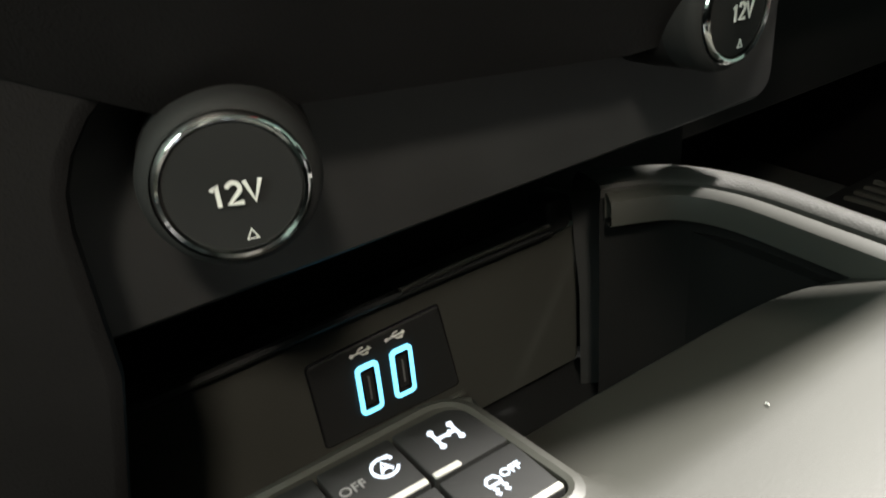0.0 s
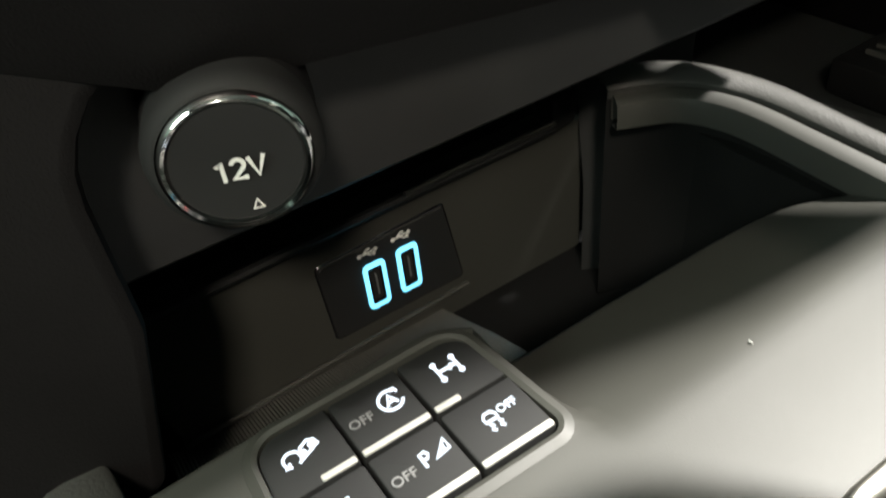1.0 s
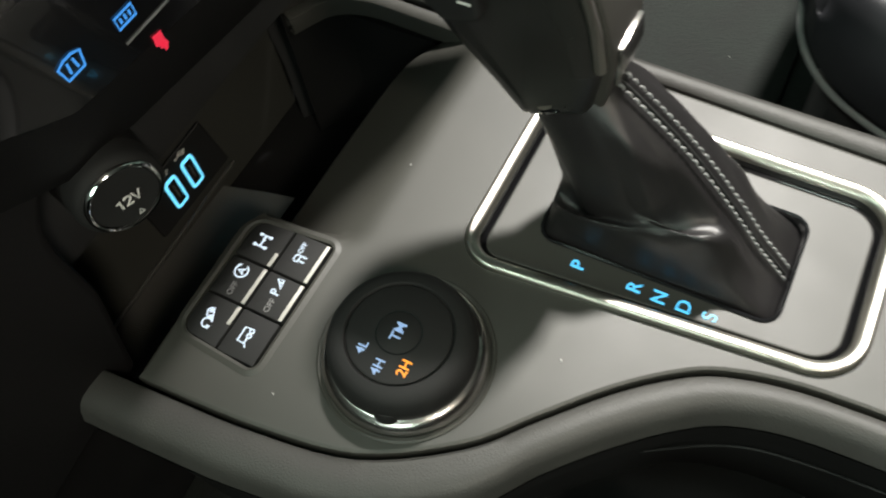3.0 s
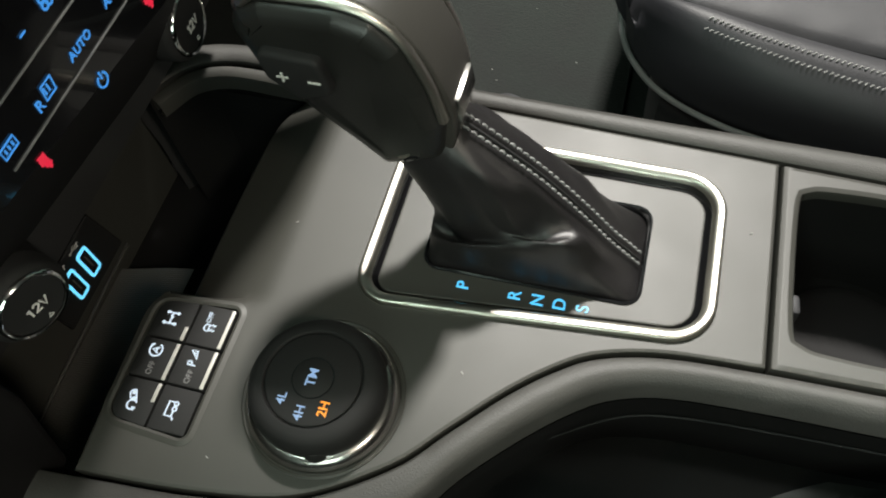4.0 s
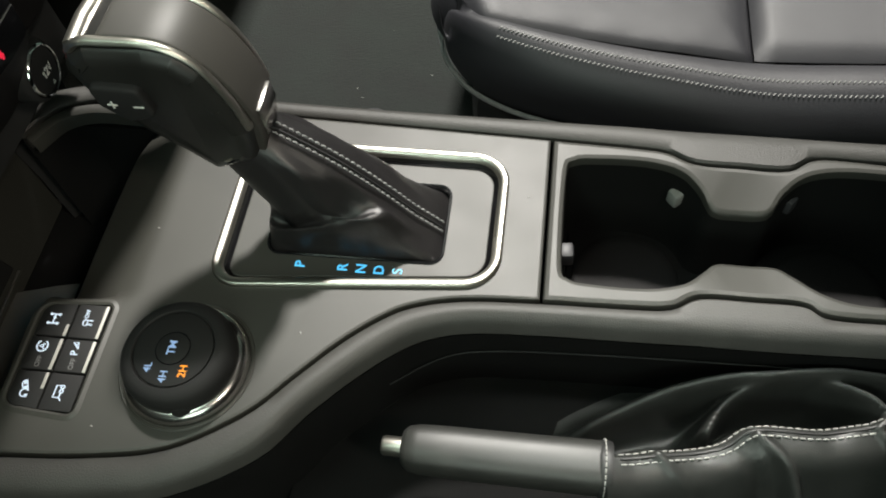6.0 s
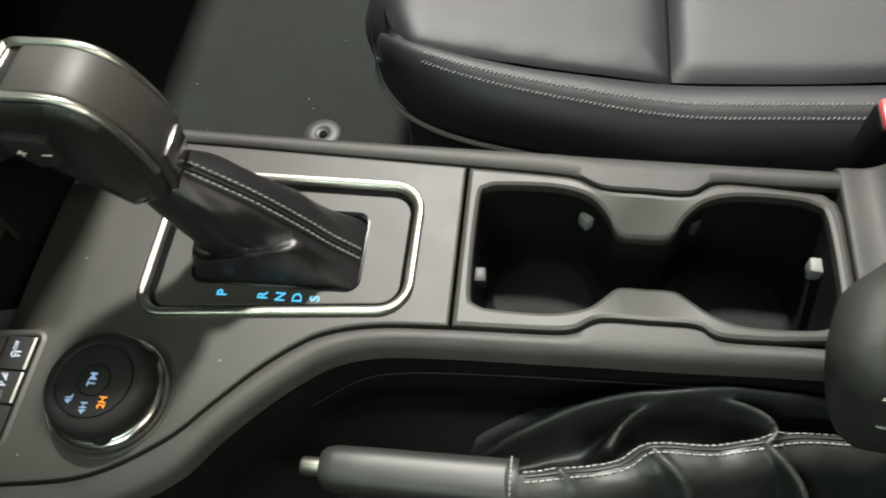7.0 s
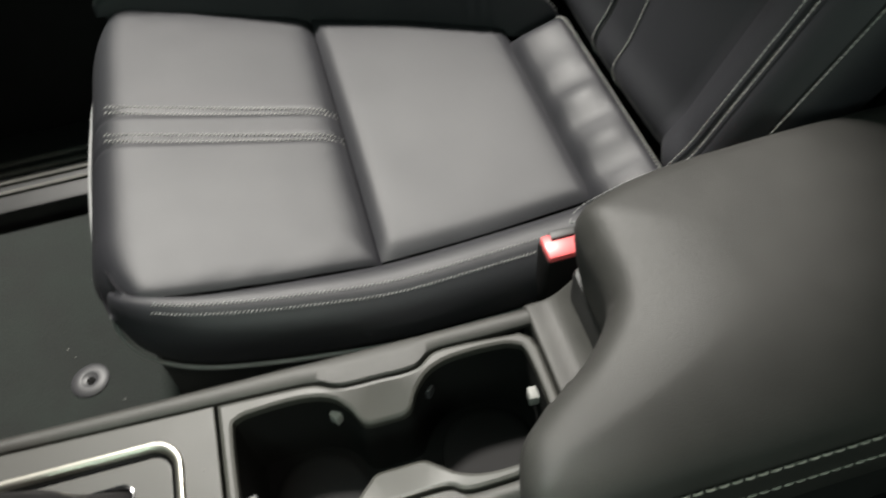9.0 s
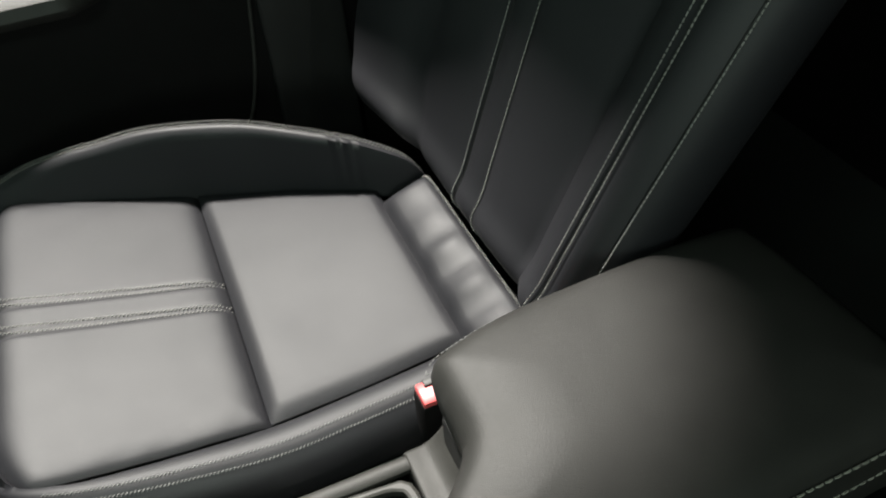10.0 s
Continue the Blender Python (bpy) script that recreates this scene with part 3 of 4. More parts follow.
part("side_light_block", box(.066, .076, .235, .40, .0, .290, 0), SHADE, console)
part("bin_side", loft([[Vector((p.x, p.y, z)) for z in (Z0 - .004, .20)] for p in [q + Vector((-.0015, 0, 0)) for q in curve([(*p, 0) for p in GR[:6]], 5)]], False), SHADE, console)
rim = []
for p, q in zip(curve([(*p, 0) for p in GR[:5]], 5), curve([(*p, 0) for p in GR[:5]], 5)[1:]):
    d = (q - p).normalized()
    n = Vector((d.y, -d.x, 0))
    rim.append([p + n * o + Vector((0, 0, Z0 + z)) for o, z in ((.0034, -.012), (.0034, -.0014), (.0046, .0), (.0085, -.0002), (.0110, -.0016), (.0118, -.005), (.0120, -.012), (.004, -.014))])
part("bin_rim", loft(rim, False), DECK, console, "satin grey rim of the storage bin")
dip_rows = []
for k in range(181):
    x = -.172 + .136 * k / 180
    dip_rows.append([Vector((x, y, z + (.0009 if k % 2 else 0.0))) for y, z in ((.3300, .2370), (.3540, .2290), (.3740, .2205), (.3960, .2115))])
part("dip", loft(dip_rows, False), RIBBED, console, "dark ribbed tray under the charging ports")
part("wall_lip", tube([(-.164, YW - .002, .2150), (-.10, YW - .002, .2185), (-.022, YW - .002, .2225)], .0014, 8), DECK, dash)

# chrome surround and gear plate
part("bezel", loft([up(offset(bezel_line, d), Z0 + z) for d, z in ((0.0012, -.004), (0.0012, .0018), (0.0008, .0027), (.0001, .0032), (-.0008, .0033), (-.0024, .0031), (-.0038, .0026), (-.0049, .0015), (-.0055, -.0004))]), CHROME, console, "satin chrome surround of the gear lever", 60)
part("bezel_wall", loft([up(offset(bezel_line, d), Z0 + z) for d, z in ((-.0054, -.0002), (-.0062, -.0028), (-.0074, -.0050), (-.0095, -.0060))]), GLOSS, console)
HOLE = rounded([(-.0375, .0620), (.0175, .0620), (.0180, .1690), (-.0380, .1690)], .007, 5)
gate = part("gear_plate", plate(offset(bezel_line, -.0084), [HOLE], Z0 - .0034, .004, .0006), DECK, console, "dark plate with lit gear letters", 40, True)
part("boot_frame", loft([up(offset(HOLE, d), Z0 + z) for d, z in ((.0022, -.0036), (.0020, -.0026), (.0008, -.0024), (.0, -.0034), (-.0006, -.010))]), GLOSS, console)
for t, y in (("P", .1465), ("R", .1200), ("N", .1085), ("D", .0975), ("S", .0862)):
    part("gear_letter", words(t, .0088, pose(-.0460, y, Z0 - .0032)), CYAN if t != "S" else RINGLIGHT, gate, "cyan backlit letter " + t)

# cup holders
def tongues(p):
    return -0.010 * max(0.0, 1 - abs(abs(p.x) - 0.016) / 0.03) * max(0.0, 1 - ((p.y + .117) / .042) ** 2) if abs(p.x) < 0.046 else 0.0


gl2 = [Vector(p[:2]) for p in curve([(*p, 0) for p in GL[10:]], 5)]
gr2 = [Vector(p[:2]) for p in curve([(*p, 0) for p in GR[7:]], 5)]
cup_line = [v - Vector((.0008, 0)) for v in gr2[:-6]] + [Vector((.0515, -.229)), Vector((.045, -.2365)), Vector((.035, -.2390)), Vector((-.035, -.2390)), Vector((-.045, -.2365)), Vector((-.0515, -.229))] + [v + Vector((.0008, 0)) for v in gl2[:-6][::-1]]
cup_line = [Vector((p.x, min(p.y, -.0008))) for p in cup_line]
half = [(.032, -.0105), (.0430, -.0150), (.0455, -.030), (.0455, -.060), (.0400, -.0810), (.0290, -.0930), (.0165, -.1010), (.0155, -.1170), (.0165, -.1340), (.0290, -.1430), (.0400, -.1560), (.0455, -.175), (.0455, -.205), (.0420, -.2220), (.030, -.2290)]
cup_hole = [Vector(p[:2]) for p in curve([(*p, 0) for p in half] + [(-x - .005 * (abs(x) < .02), y, 0) for x, y in half[::-1]], 4, True)]
part("cup_holder_panel", plate(cup_line, [cup_hole], Z0 + .0004, .008, .0030, tongues), DECK, console, "satin dark grey panel with a double cup holder", 40, True)
# Wells and bases are near black: shade inside the cups put into colour.
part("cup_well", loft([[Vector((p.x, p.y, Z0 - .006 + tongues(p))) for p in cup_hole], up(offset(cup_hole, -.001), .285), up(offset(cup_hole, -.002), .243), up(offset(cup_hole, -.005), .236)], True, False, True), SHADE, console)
for y in (-.056, -.188):
    part("cup_base", turned([(.036, .0), (.036, .0024), (.034, .0034), (.030, .0030)], 36, (0.0, y, .236)), DARK, console, "dark rubber cup base")
# Two of the clips are darker grey, with their shade in the colour.
for x, y, a in ((.0385, -.083, 40), (-.012, -.0135, 95), (.010, -.2265, -95), (.0390, -.151, -40)):
    bm = box(-.0045, .0045, -.0055, .0055, -.006, .006, .0018)
    bm.transform(pose(x, y, .287, 0, 0, a))
    part("clip", bm, CLIP if y in (-.083, -.2265) else FASTENER, console, "grey rubber cup clip")

# side tray, body and rear
part("side_seam", tube(curve([(-.094, .092, .246), (-.080, .060, .262), (-.0755, .030, .270), (-.0740, -.03, .275), (-.0735, -.124, .279), (-.0730, -.20, .280)], 5), .0005, 6), BLACK, console)
# Tray is near black to stand for the shade under the handbrake.
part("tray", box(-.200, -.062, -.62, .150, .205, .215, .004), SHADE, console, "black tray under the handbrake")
part("tray_side", box(-.206, -.192, -.62, .150, .02, .222, .005), BLACK, console)
body = [(-.112, -.272), (.069, -.272), (.069, -.550), (-.112, -.550)]
part("armrest_box", slab(rounded(body, .012), .02, .356, .006), BLACK, console, "black plastic box under the armrest")
FACE_UP = curve([(-.2398, .2960, 0), (-.2399, .3090, 0), (-.2408, .3121, 0), (-.2440, .3130, 0), (-.2540, .3132, 0), (-.2610, .3150, 0), (-.2700, .3220, 0), (-.2860, .3400, 0), (-.3000, .3560, 0), (-.3300, .3640, 0)], 4)
FACE_UP = [(p.x, p.y) for p in FACE_UP] + [(-.40, .364), (-.40, .06), (-.2398, .06)]
riser = []
for x, drop in ((.0772, .0300), (.0766, .0120), (.0752, .0052), (.0730, .0016), (.0700, .0002), (.03, 0.0), (-.03, 0.0), (-.0650, .0002), (-.0680, .0016), (-.0700, .0052), (-.0712, .0120), (-.0716, .0300)):
    riser.append([Vector((x, y - drop * .3 * (y < -.262), max(.06, z - drop))) for y, z in FACE_UP])
part("riser_face", loft(riser, True, True, True), SOFT, console, "grained dark panel rising to the armrest lid", 50)

# ---- switch panel ----
panel = thing("switch_panel", (-.12, .273, Z0 - .006), "black panel of six backlit switches set in the console", "switch")
part("tray", slab(offset(switch_line, .0004), Z0 - .012, Z0 - .0050, .0004), GLOSS, panel)
part("surround", loft([up(offset(switch_line, d), Z0 + z) for d, z in ((.0006, -.004), (.0008, .0006), (.0022, .0012), (.0046, .0002))]), DECK, panel)
xs = (-.1535, -.1306, -.1094, -.0865)


def icon_lock(m):
    return strokes([[(-.0030, -.0026), (-.0030, .0026)], [(.0028, -.0024), (.0028, .0024)], [(-.0030, 0), (.0028, 0)], arc(-.0030, .0029, .0005, n=8), arc(-.0030, -.0029, .0005, n=8), arc(.0028, .0027, .0005, n=8), arc(.0028, -.0027, .0005, n=8), [(.0002, -.0009), (.0014, .0009)]], .00085, m)


def icon_stop(m):
    return strokes([arc(0, 0, .0033, 50, 335), [(-.0015, -.0016), (0, .0018), (.0015, -.0016)], [(-.0009, -.0005), (.0009, -.0005)], [(.0012, .0031), (.0024, .0030), (.0028, .0016)]], .00080, m)


def icon_hill(m):
    return strokes([arc(-.0024, -.0006, .0023, -30, 250), [(-.0050, -.0022), (-.0036, -.0026), (-.0034, -.0012)], [(-.0004, -.0006), (.0006, .0014), (.0030, .0026), (.0044, .0020), (.0048, .0008)], [(-.0012, -.0026), (.0052, .0004)], arc(.0008, -.0004, .0006, n=8), arc(.0034, .0008, .0006, n=8)], .00075, m)


def icon_skid(m):
    return strokes([[(-.0028, -.0004), (-.0028, .0010), (-.0020, .0021), (.0000, .0021), (.0008, .0010), (.0008, -.0004), (-.0028, -.0004)], [(-.0024, -.0012), (-.0016, -.0020), (-.0025, -.0028), (-.0017, -.0036)], [(.0002, -.0012), (.0010, -.0020), (.0001, -.0028), (.0009, -.0036)]], .00080, m)


def icon_park(m):
    return strokes([[(-.0034, -.0022), (-.0034, .0020), (-.0020, .0020), (-.0014, .0010), (-.0020, .0000), (-.0034, .0000)], [(-.0002, -.0016), (.0040, .0026), (.0040, -.0006), (-.0002, -.0016)], [(.0014, -.0010), (.0014, .0002)], [(.0027, -.0006), (.0027, .0012)]], .00080, m)


def icon_trailer(m):
    return strokes([[(-.0034, -.0012), (-.0034, .0024), (.0036, .0024), (.0036, -.0006)], [(-.0050, -.0026), (-.0040, -.0020), (-.0034, -.0012), (-.0008, -.0012)], arc(.0004, -.0014, .0010, n=10), arc(.0029, -.0014, .0010, n=10)], .00080, m)


def switch(i, row, icon, off, skid=False):
    x0, x1 = xs[i] + .0005, xs[i + 1] - .0005
    y0, y1 = (.2735, .2935) if row else (.2530, .2725)
    s = 0.0018
    pts = [(x0, y0), (x1, y0), (x1 - (s if i == 2 and row else 0), y1), (x0 + (s if i == 0 and row else 0), y1)]
    rs = [.0008, .0008, .007 if (i == 2 and row) else .0008, .007 if (i == 0 and row) else .0008]
    b = part("switch_button", slab(rounded(pts, rs, 4), Z0 - .006, Z0 + .0006, .0007), SWITCH, panel)
    cx, cy = (x0 + x1) / 2, (y0 + y1) / 2 + .0002
    if off:
        part("symbol", icon(pose(cx + .0042, cy + .0012, Z0 + .0006)), WHITE, b, "white backlit symbol")
        part("label", words("OFF", .0040, pose(cx - .0052, cy - .0002, Z0 + .0007)), DIM, b, "dim printed word OFF")
    else:
        part("symbol", icon(pose(cx, cy + .001, Z0 + .0006)), WHITE, b, "white backlit symbol")
    if skid:
        part("label", words("OFF", .0034, pose(cx + .0046, cy + .0022, Z0 + .0007)), WHITE, b, "white backlit word OFF")
    a0, a1 = (x0 + (.0115 if i == 0 and row else 0), x1 - (.0135 if i == 2 and row else 0))
    if row or i > 0:
        part("indicator", box(a0 + .0004, a1 - .0004, y0 + .0003, y0 + .0022, Z0 - .001, Z0 + .0010, .0004), SILVER, b, "silver indicator bar")
    return b


switch(2, 1, icon_lock, False)
switch(1, 1, icon_stop, True)
switch(0, 1, icon_hill, False)
switch(2, 0, icon_skid, False, True)
switch(1, 0, icon_park, True)
switch(0, 0, icon_trailer, False)

# ---- drive mode dial ----
DX, DY = -.1185, .1955
dial = thing("drive_mode_dial", (DX, DY, Z0), "black rotary drive mode dial with a chrome collar on the console", "dial")
part("seat_ring", turned([(.0392, -.002), (.0390, .0006), (.0382, .0011), (.0372, .0006), (.0366, -.003)], 64, (DX, DY, Z0), False), DECK, dial)
part("collar", turned([(.0366, -.002), (.0366, .0016), (.0362, .0034), (.0352, .0054), (.0336, .0070), (.0316, .0078), (.0296, .0078)], 72, (DX, DY, Z0)), DARKCHROME, dial, "satin chrome collar")
for a in (-48, 196):
    lobe = turned([(.0062, .0030), (.0060, .0080), (.0052, .0120), (.0036, .0140), (.0012, .0146)], 24, (0, 0, 0))
    lobe.transform(pose(DX + .0305 * math.cos(radians(a)), DY + .0305 * math.sin(radians(a)), Z0, 0, 0, a) @ Matrix.Diagonal((.55, .9, .9, 1)))
    part("grip_lobe", lobe, SWITCH, dial)
knob = part("knob", turned([(.0312, .0070), (.0320, .0090), (.0318, .0140), (.0308, .0178), (.0288, .0205), (.0262, .0220), (.0232, .0224), (.0226, .0218), (.0224, .0205)], 64, (DX, DY, Z0)), SWITCH, dial)
part("face", turned([(.0218, .0190), (.0218, .0216), (.0210, .0222)], 56, (DX, DY, Z0)), SWITCH, dial)
tm = part("centre_button", turned([(.0092, .0200), (.0092, .0226), (.0086, .0231)], 40, (DX, DY, Z0)), SWITCH, dial)
part("button_gap", turned([(.0098, .0200), (.0098, .02235)], 40, (DX, DY, Z0)), GLOSS, dial)
part("label", words("TM", .0062, pose(DX, DY, Z0 + .0232)), PALEBLUE, tm, "pale blue backlit letters TM")
part("label", words("4L", .0056, pose(DX - .0120, DY + .0105, Z0 + .0223)), PALEBLUE, dial, "pale blue backlit 4L")
part("label", words("4H", .0058, pose(DX - .0165, DY + .0005, Z0 + .0223)), PALEBLUE, dial, "pale blue backlit 4H")
part("label", words("2H", .0060, pose(DX - .0125, DY - .0095, Z0 + .0223)), AMBER, dial, "amber backlit 2H")

# ---- gear lever ----
lever = thing("gear_lever", (-.010, .115, Z0 - .004), "automatic gear lever with a leather boot and chrome trimmed knob", "gear lever")
rows = []
hole_big = rounded([(-.0372, .0622), (.0172, .0622), (.0177, .1688), (-.0377, .1688)], .007, 6)


def even(poly, count):
    """A closed outline cut into equal steps."""
    P = [Vector((*p, 0)) for p in poly]
    P.append(P[0])
    total = sum((b - a).length for a, b in zip(P, P[1:]))
    out, run, k = [], 0.0, 0
    for a, b in zip(P, P[1:]):
        length = (b - a).length
        while k < count and k * total / count < run + length:
            out.append(a.lerp(b, (k * total / count - run) / max(length, 1e-9)).to_2d())
            k += 1
        run += length
    return out


hole_big = even(hole_big, 112)
top_c, top_n = Vector((-.0095, .1690, .3850)), Vector((0, .62, .78)).normalized()
side, fwd = Vector((1, 0, 0)), Vector((0, .78, -.62)).normalized()
nb = len(hole_big)
top = []
for i, p in enumerate(hole_big):
    a = math.atan2((p.y - .1155) / .0533, (p.x + .010) / .0275)
    top.append(top_c + side * (.0165 * math.copysign(abs(math.cos(a)) ** .8, math.cos(a))) + fwd * (.0190 * math.copysign(abs(math.sin(a)) ** .8, math.sin(a))))
for k in range(45):
    u = k / 44
    ring = []
    for i, p in enumerate(hole_big):
        ang = math.atan2((p.y - .1155) / .0533, (p.x + .010) / .0275)
        b = min(1.0, u / .22)
        b = b * b * (3 - 2 * b)
        belly = Vector((-.010 + .0255 * math.copysign(abs(math.cos(ang)) ** .62, math.cos(ang)), .1155 + .0490 * math.copysign(abs(math.sin(ang)) ** .62, math.sin(ang))))
        lo = Vector((p.x + (belly.x - p.x) * b, p.y + (belly.y - p.y) * b, Z0 - .008))
        lean = .25 * (.5 + .5 * math.tanh((p.y - .100) * 30))
        k1 = min(1.0, max(0.0, (u - .14) / .34))
        shoulder = k1 * k1 * (3 - 2 * k1)
        flank = .75 * min(1.0, max(0.0, (-.010 - p.x) / .018))
        s = u + max(lean, flank * min(1.0, max(0.0, (p.y - .070) / .02))) * (shoulder * .96 + .04 * u - u)
        flat = Vector((-.010, .1155, Z0 - .008)).lerp(top_c, u)
        off = (lo - Vector((-.010, .1155, Z0 - .008))).lerp(top[i] - top_c, s)
        q = flat + off
        out = Vector((p.x + .010, (p.y - .1155) * .6, .25)).normalized()
        q += Vector((.25 * math.cos(ang), -.3 * max(0.0, -math.sin(ang)), 1.0)) * (.0075 * math.sin(math.pi * u) * (.5 - .5 * math.sin(ang)))
        q.x += .0050 * math.cos(ang) * math.sin(math.pi * u)
        env = math.sin(math.pi * min(1, u * 1.08)) ** .8 if u < .926 else 0.0
        near = max(0.0, -math.cos(ang))
        ledge = .30 + .05 * math.sin(2 * ang + .6)
        fold = .0095 * math.exp(-((u - ledge + .05) / .080) ** 2) - .0115 * math.exp(-((u - ledge - .18) / .13) ** 2)
        far = max(0.0, math.cos(ang)) * .0036 * math.sin(11 * u + 1.8 * math.sin(ang * 2))
        wave = .0046 * noise.noise(Vector((p.x * 40, p.y * 26, u * 3.6 + 4))) + .0011 * noise.noise(Vector((p.x * 95, p.y * 60, u * 9 + 9)))
        q += out * ((fold * min(1.0, 1.35 * near) + far + wave) * env * (.2 if abs(p.x + .012) < .009 and p.y < .08 else 1))
        ring.append(q)
    rows.append(ring)
boot = part("boot", loft(rows, True), BOOT, lever, "soft black leather boot with folds", 80)
seam_i = min(range(nb), key=lambda i: (hole_big[i].x + .012) ** 2 + (hole_big[i].y - .0622) ** 2)
spine = [r[seam_i] for r in rows[1:]]
for dx in (-.0034, .0034):
    part("stitching", stitches(curve([v + Vector((dx - (.0115 + v.x) * .5, -.0008, .0008)) for v in spine[::3]], 6), .0040, .00060, .0004, .30, 5, (0, -.6, .8)), SEAM, boot, "grey thread")
part("seam", tube(curve([v + Vector((-(.0115 + v.x) * .5, -.0004, .0003)) for v in spine[::3]], 6), .0008, 6), BLACK, boot)

prof = [(.1560, .3850), (.1520, .4120), (.1560, .4330), (.1640, .4540), (.1740, .4650), (.1880, .4690), (.2180, .4690), (.2290, .4640), (.2330, .4540), (.2280, .4370), (.2120, .4120), (.1960, .3890), (.1835, .3720)]
prof = [Vector(p) for p in rounded(prof, .006, 3)]


XC = -.0110


def narrow(x, p):
    f = min(1.0, max(0.0, (p.y - .375) / .055))
    return XC + (x - XC) * (.74 + .26 * f * f * (3 - 2 * f))


knob = part("knob", across(prof, -.0345, .0115, .0095, 6, narrow), KNOB, lever, "dark grey grip of the gear lever", 60)
topline = [(.2250, .4655), (.2180, .4702), (.2040, .4706), (.1880, .4702), (.1755, .4664), (.1650, .4560), (.1565, .4350), (.1528, .4150)]
for x in (-.0292, .0062):
    part("trim_strip", tube(curve([(narrow(x, Vector(p)), *p) for p in topline], 4), lambda u: .0030 - .0012 * u + .0040 * max(0.0, u - .7), 10, .8), CHROME, knob, "satin chrome strip")
part("trim_strip", tube([(-.0295, .2225, .4680), (-.0110, .2240, .4680), (.0065, .2225, .4680)], .0040, 10, .75), CHROME, knob, "satin chrome strip")
sweep = curve([(.2120, .4680, 0), (.2110, .4708, 0), (.2070, .4716, 0), (.1960, .4716, 0), (.1850, .4706, 0), (.1755, .4672, 0), (.1670, .4600, 0), (.1590, .4480, 0), (.1525, .4320, 0), (.1490, .4150, 0), (.1500, .3980, 0), (.1525, .3870, 0)], 4)
pad_line = [Vector((p.x, p.y)) for p in sweep] + [Vector(p) for p in ((.1620, .3900), (.1600, .4120), (.1660, .4360), (.1760, .4540), (.1900, .4620), (.2090, .4630))]
part("top_pad", across(pad_line, -.0268, .0040, .0016, 3, narrow), TAUPE, knob, "satin dark grey back of the knob", 50)
part("front_trim", across([Vector(p) for p in rounded([(.2105, .4640), (.2135, .4672), (.2195, .4690), (.2262, .4680), (.2318, .4610), (.2300, .4540), (.2200, .4560)], .003, 4)], -.0290, .0060, .004, 4, narrow), CHROME, knob, "broad satin chrome front of the knob", 60)
part("rear_badge", across([Vector(p) for p in rounded([(.1480, .4000), (.1463, .4110), (.1475, .4200), (.1530, .4200), (.1530, .4000)], .0004, 2)], -.0225, -.0005, .001, 2, narrow), DARKCHROME, knob, "bevelled grey badge")
part("collar", tube([top_c + fwd * (.0195 * math.sin(a)) + side * (.0175 * math.cos(a)) + top_n * .001 for a in [2 * math.pi * k / 32 for k in range(32)]], .0024, 8, 1.0, True), GLOSS, lever)
part("chrome_foot", tube([top_c + top_n * .004 + fwd * (.0188 * math.sin(a)) + side * (.0172 * math.cos(a)) for a in [math.pi * (.62 + .8 * k / 12) for k in range(13)]], .0030, 8), CHROME, lever, "satin chrome foot of the knob")
rocker = part("shift_button", across([Vector(p) for p in rounded([(.1930, .4300), (.1960, .4480), (.2220, .4500), (.2200, .4360), (.2080, .4250)], .004, 4)], -.0385, -.030, .002, 3), SWITCH, knob)
SIDE = pose(0, 0, 0, 90, 0, -90)
part("symbol", strokes([[(-.0024, 0), (.0024, 0)], [(0, -.0024), (0, .0024)]], .0009, Matrix.Translation((-.0387, .2120, .4385)) @ SIDE), MARK, rocker, "grey plus sign")
part("symbol", strokes([[(-.0026, 0), (.0026, 0)]], .0009, Matrix.Translation((-.0387, .1990, .4375)) @ SIDE), MARK, rocker, "grey minus sign")

# ---- handbrake ----
brake = thing("handbrake", (-.138, -.02, .215), "handbrake lever with dark grip, chrome button and leather gaiter", "handbrake")
AX, AZ = -.1385, .2640
sec = []
for y, w, h in ((.0745, .0060, .0065), (.0735, .0095, .0105), (.0705, .0122, .0130), (.064, .0138, .0142), (.045, .0143, .0145), (.010, .0145, .0145), (-.020, .0148, .0148), (-.036, .0150, .0150), (-.0400, .0148, .0148)):
    sec.append([Vector((AX + w * math.copysign(abs(math.cos(a)) ** .75, math.cos(a)), y, AZ + h * math.copysign(abs(math.sin(a)) ** .75, math.sin(a)))) for a in [2 * math.pi * k / 28 for k in range(28)]])
part("grip", loft(sec, True, True, True), GRIP, brake, "smooth dark grip")
part("button", loft([[Vector((AX + r * math.cos(a), y, AZ + .001 + r * math.sin(a))) for a in [2 * math.pi * k / 20 for k in range(20)]] for y, r in ((.070, .0058), (.0845, .0058), (.0860, .0050))], True, True, True), CHROME, brake, "chrome release button")
band = part("band", loft([[Vector((AX + r * math.cos(a), y, AZ + r * math.sin(a))) for a in [2 * math.pi * k / 28 for k in range(28)]] for y, r in ((-.0385, .0152), (-.0395, .0160), (-.0440, .0162), (-.0462, .0156))], True, True, True), BLACK, brake)
ring = [(AX + .0166 * math.cos(a), -.0418, AZ + .0166 * math.sin(a)) for a in [math.pi * k / 12 for k in range(13)]]
part("stitching", stitches(ring, .0034, .0005), THREAD, band, "grey thread")

RIDGES = (
    ([(-.1385, -.036, .2790), (-.1320, -.068, .2740), (-.1230, -.105, .2720), (-.1130, -.122, .2800), (-.1110, -.155, .2790), (-.1040, -.186, .2765), (-.0980, -.210, .2750), (-.0960, -.260, .2720), (-.0960, -.31, .2700)], .0090),
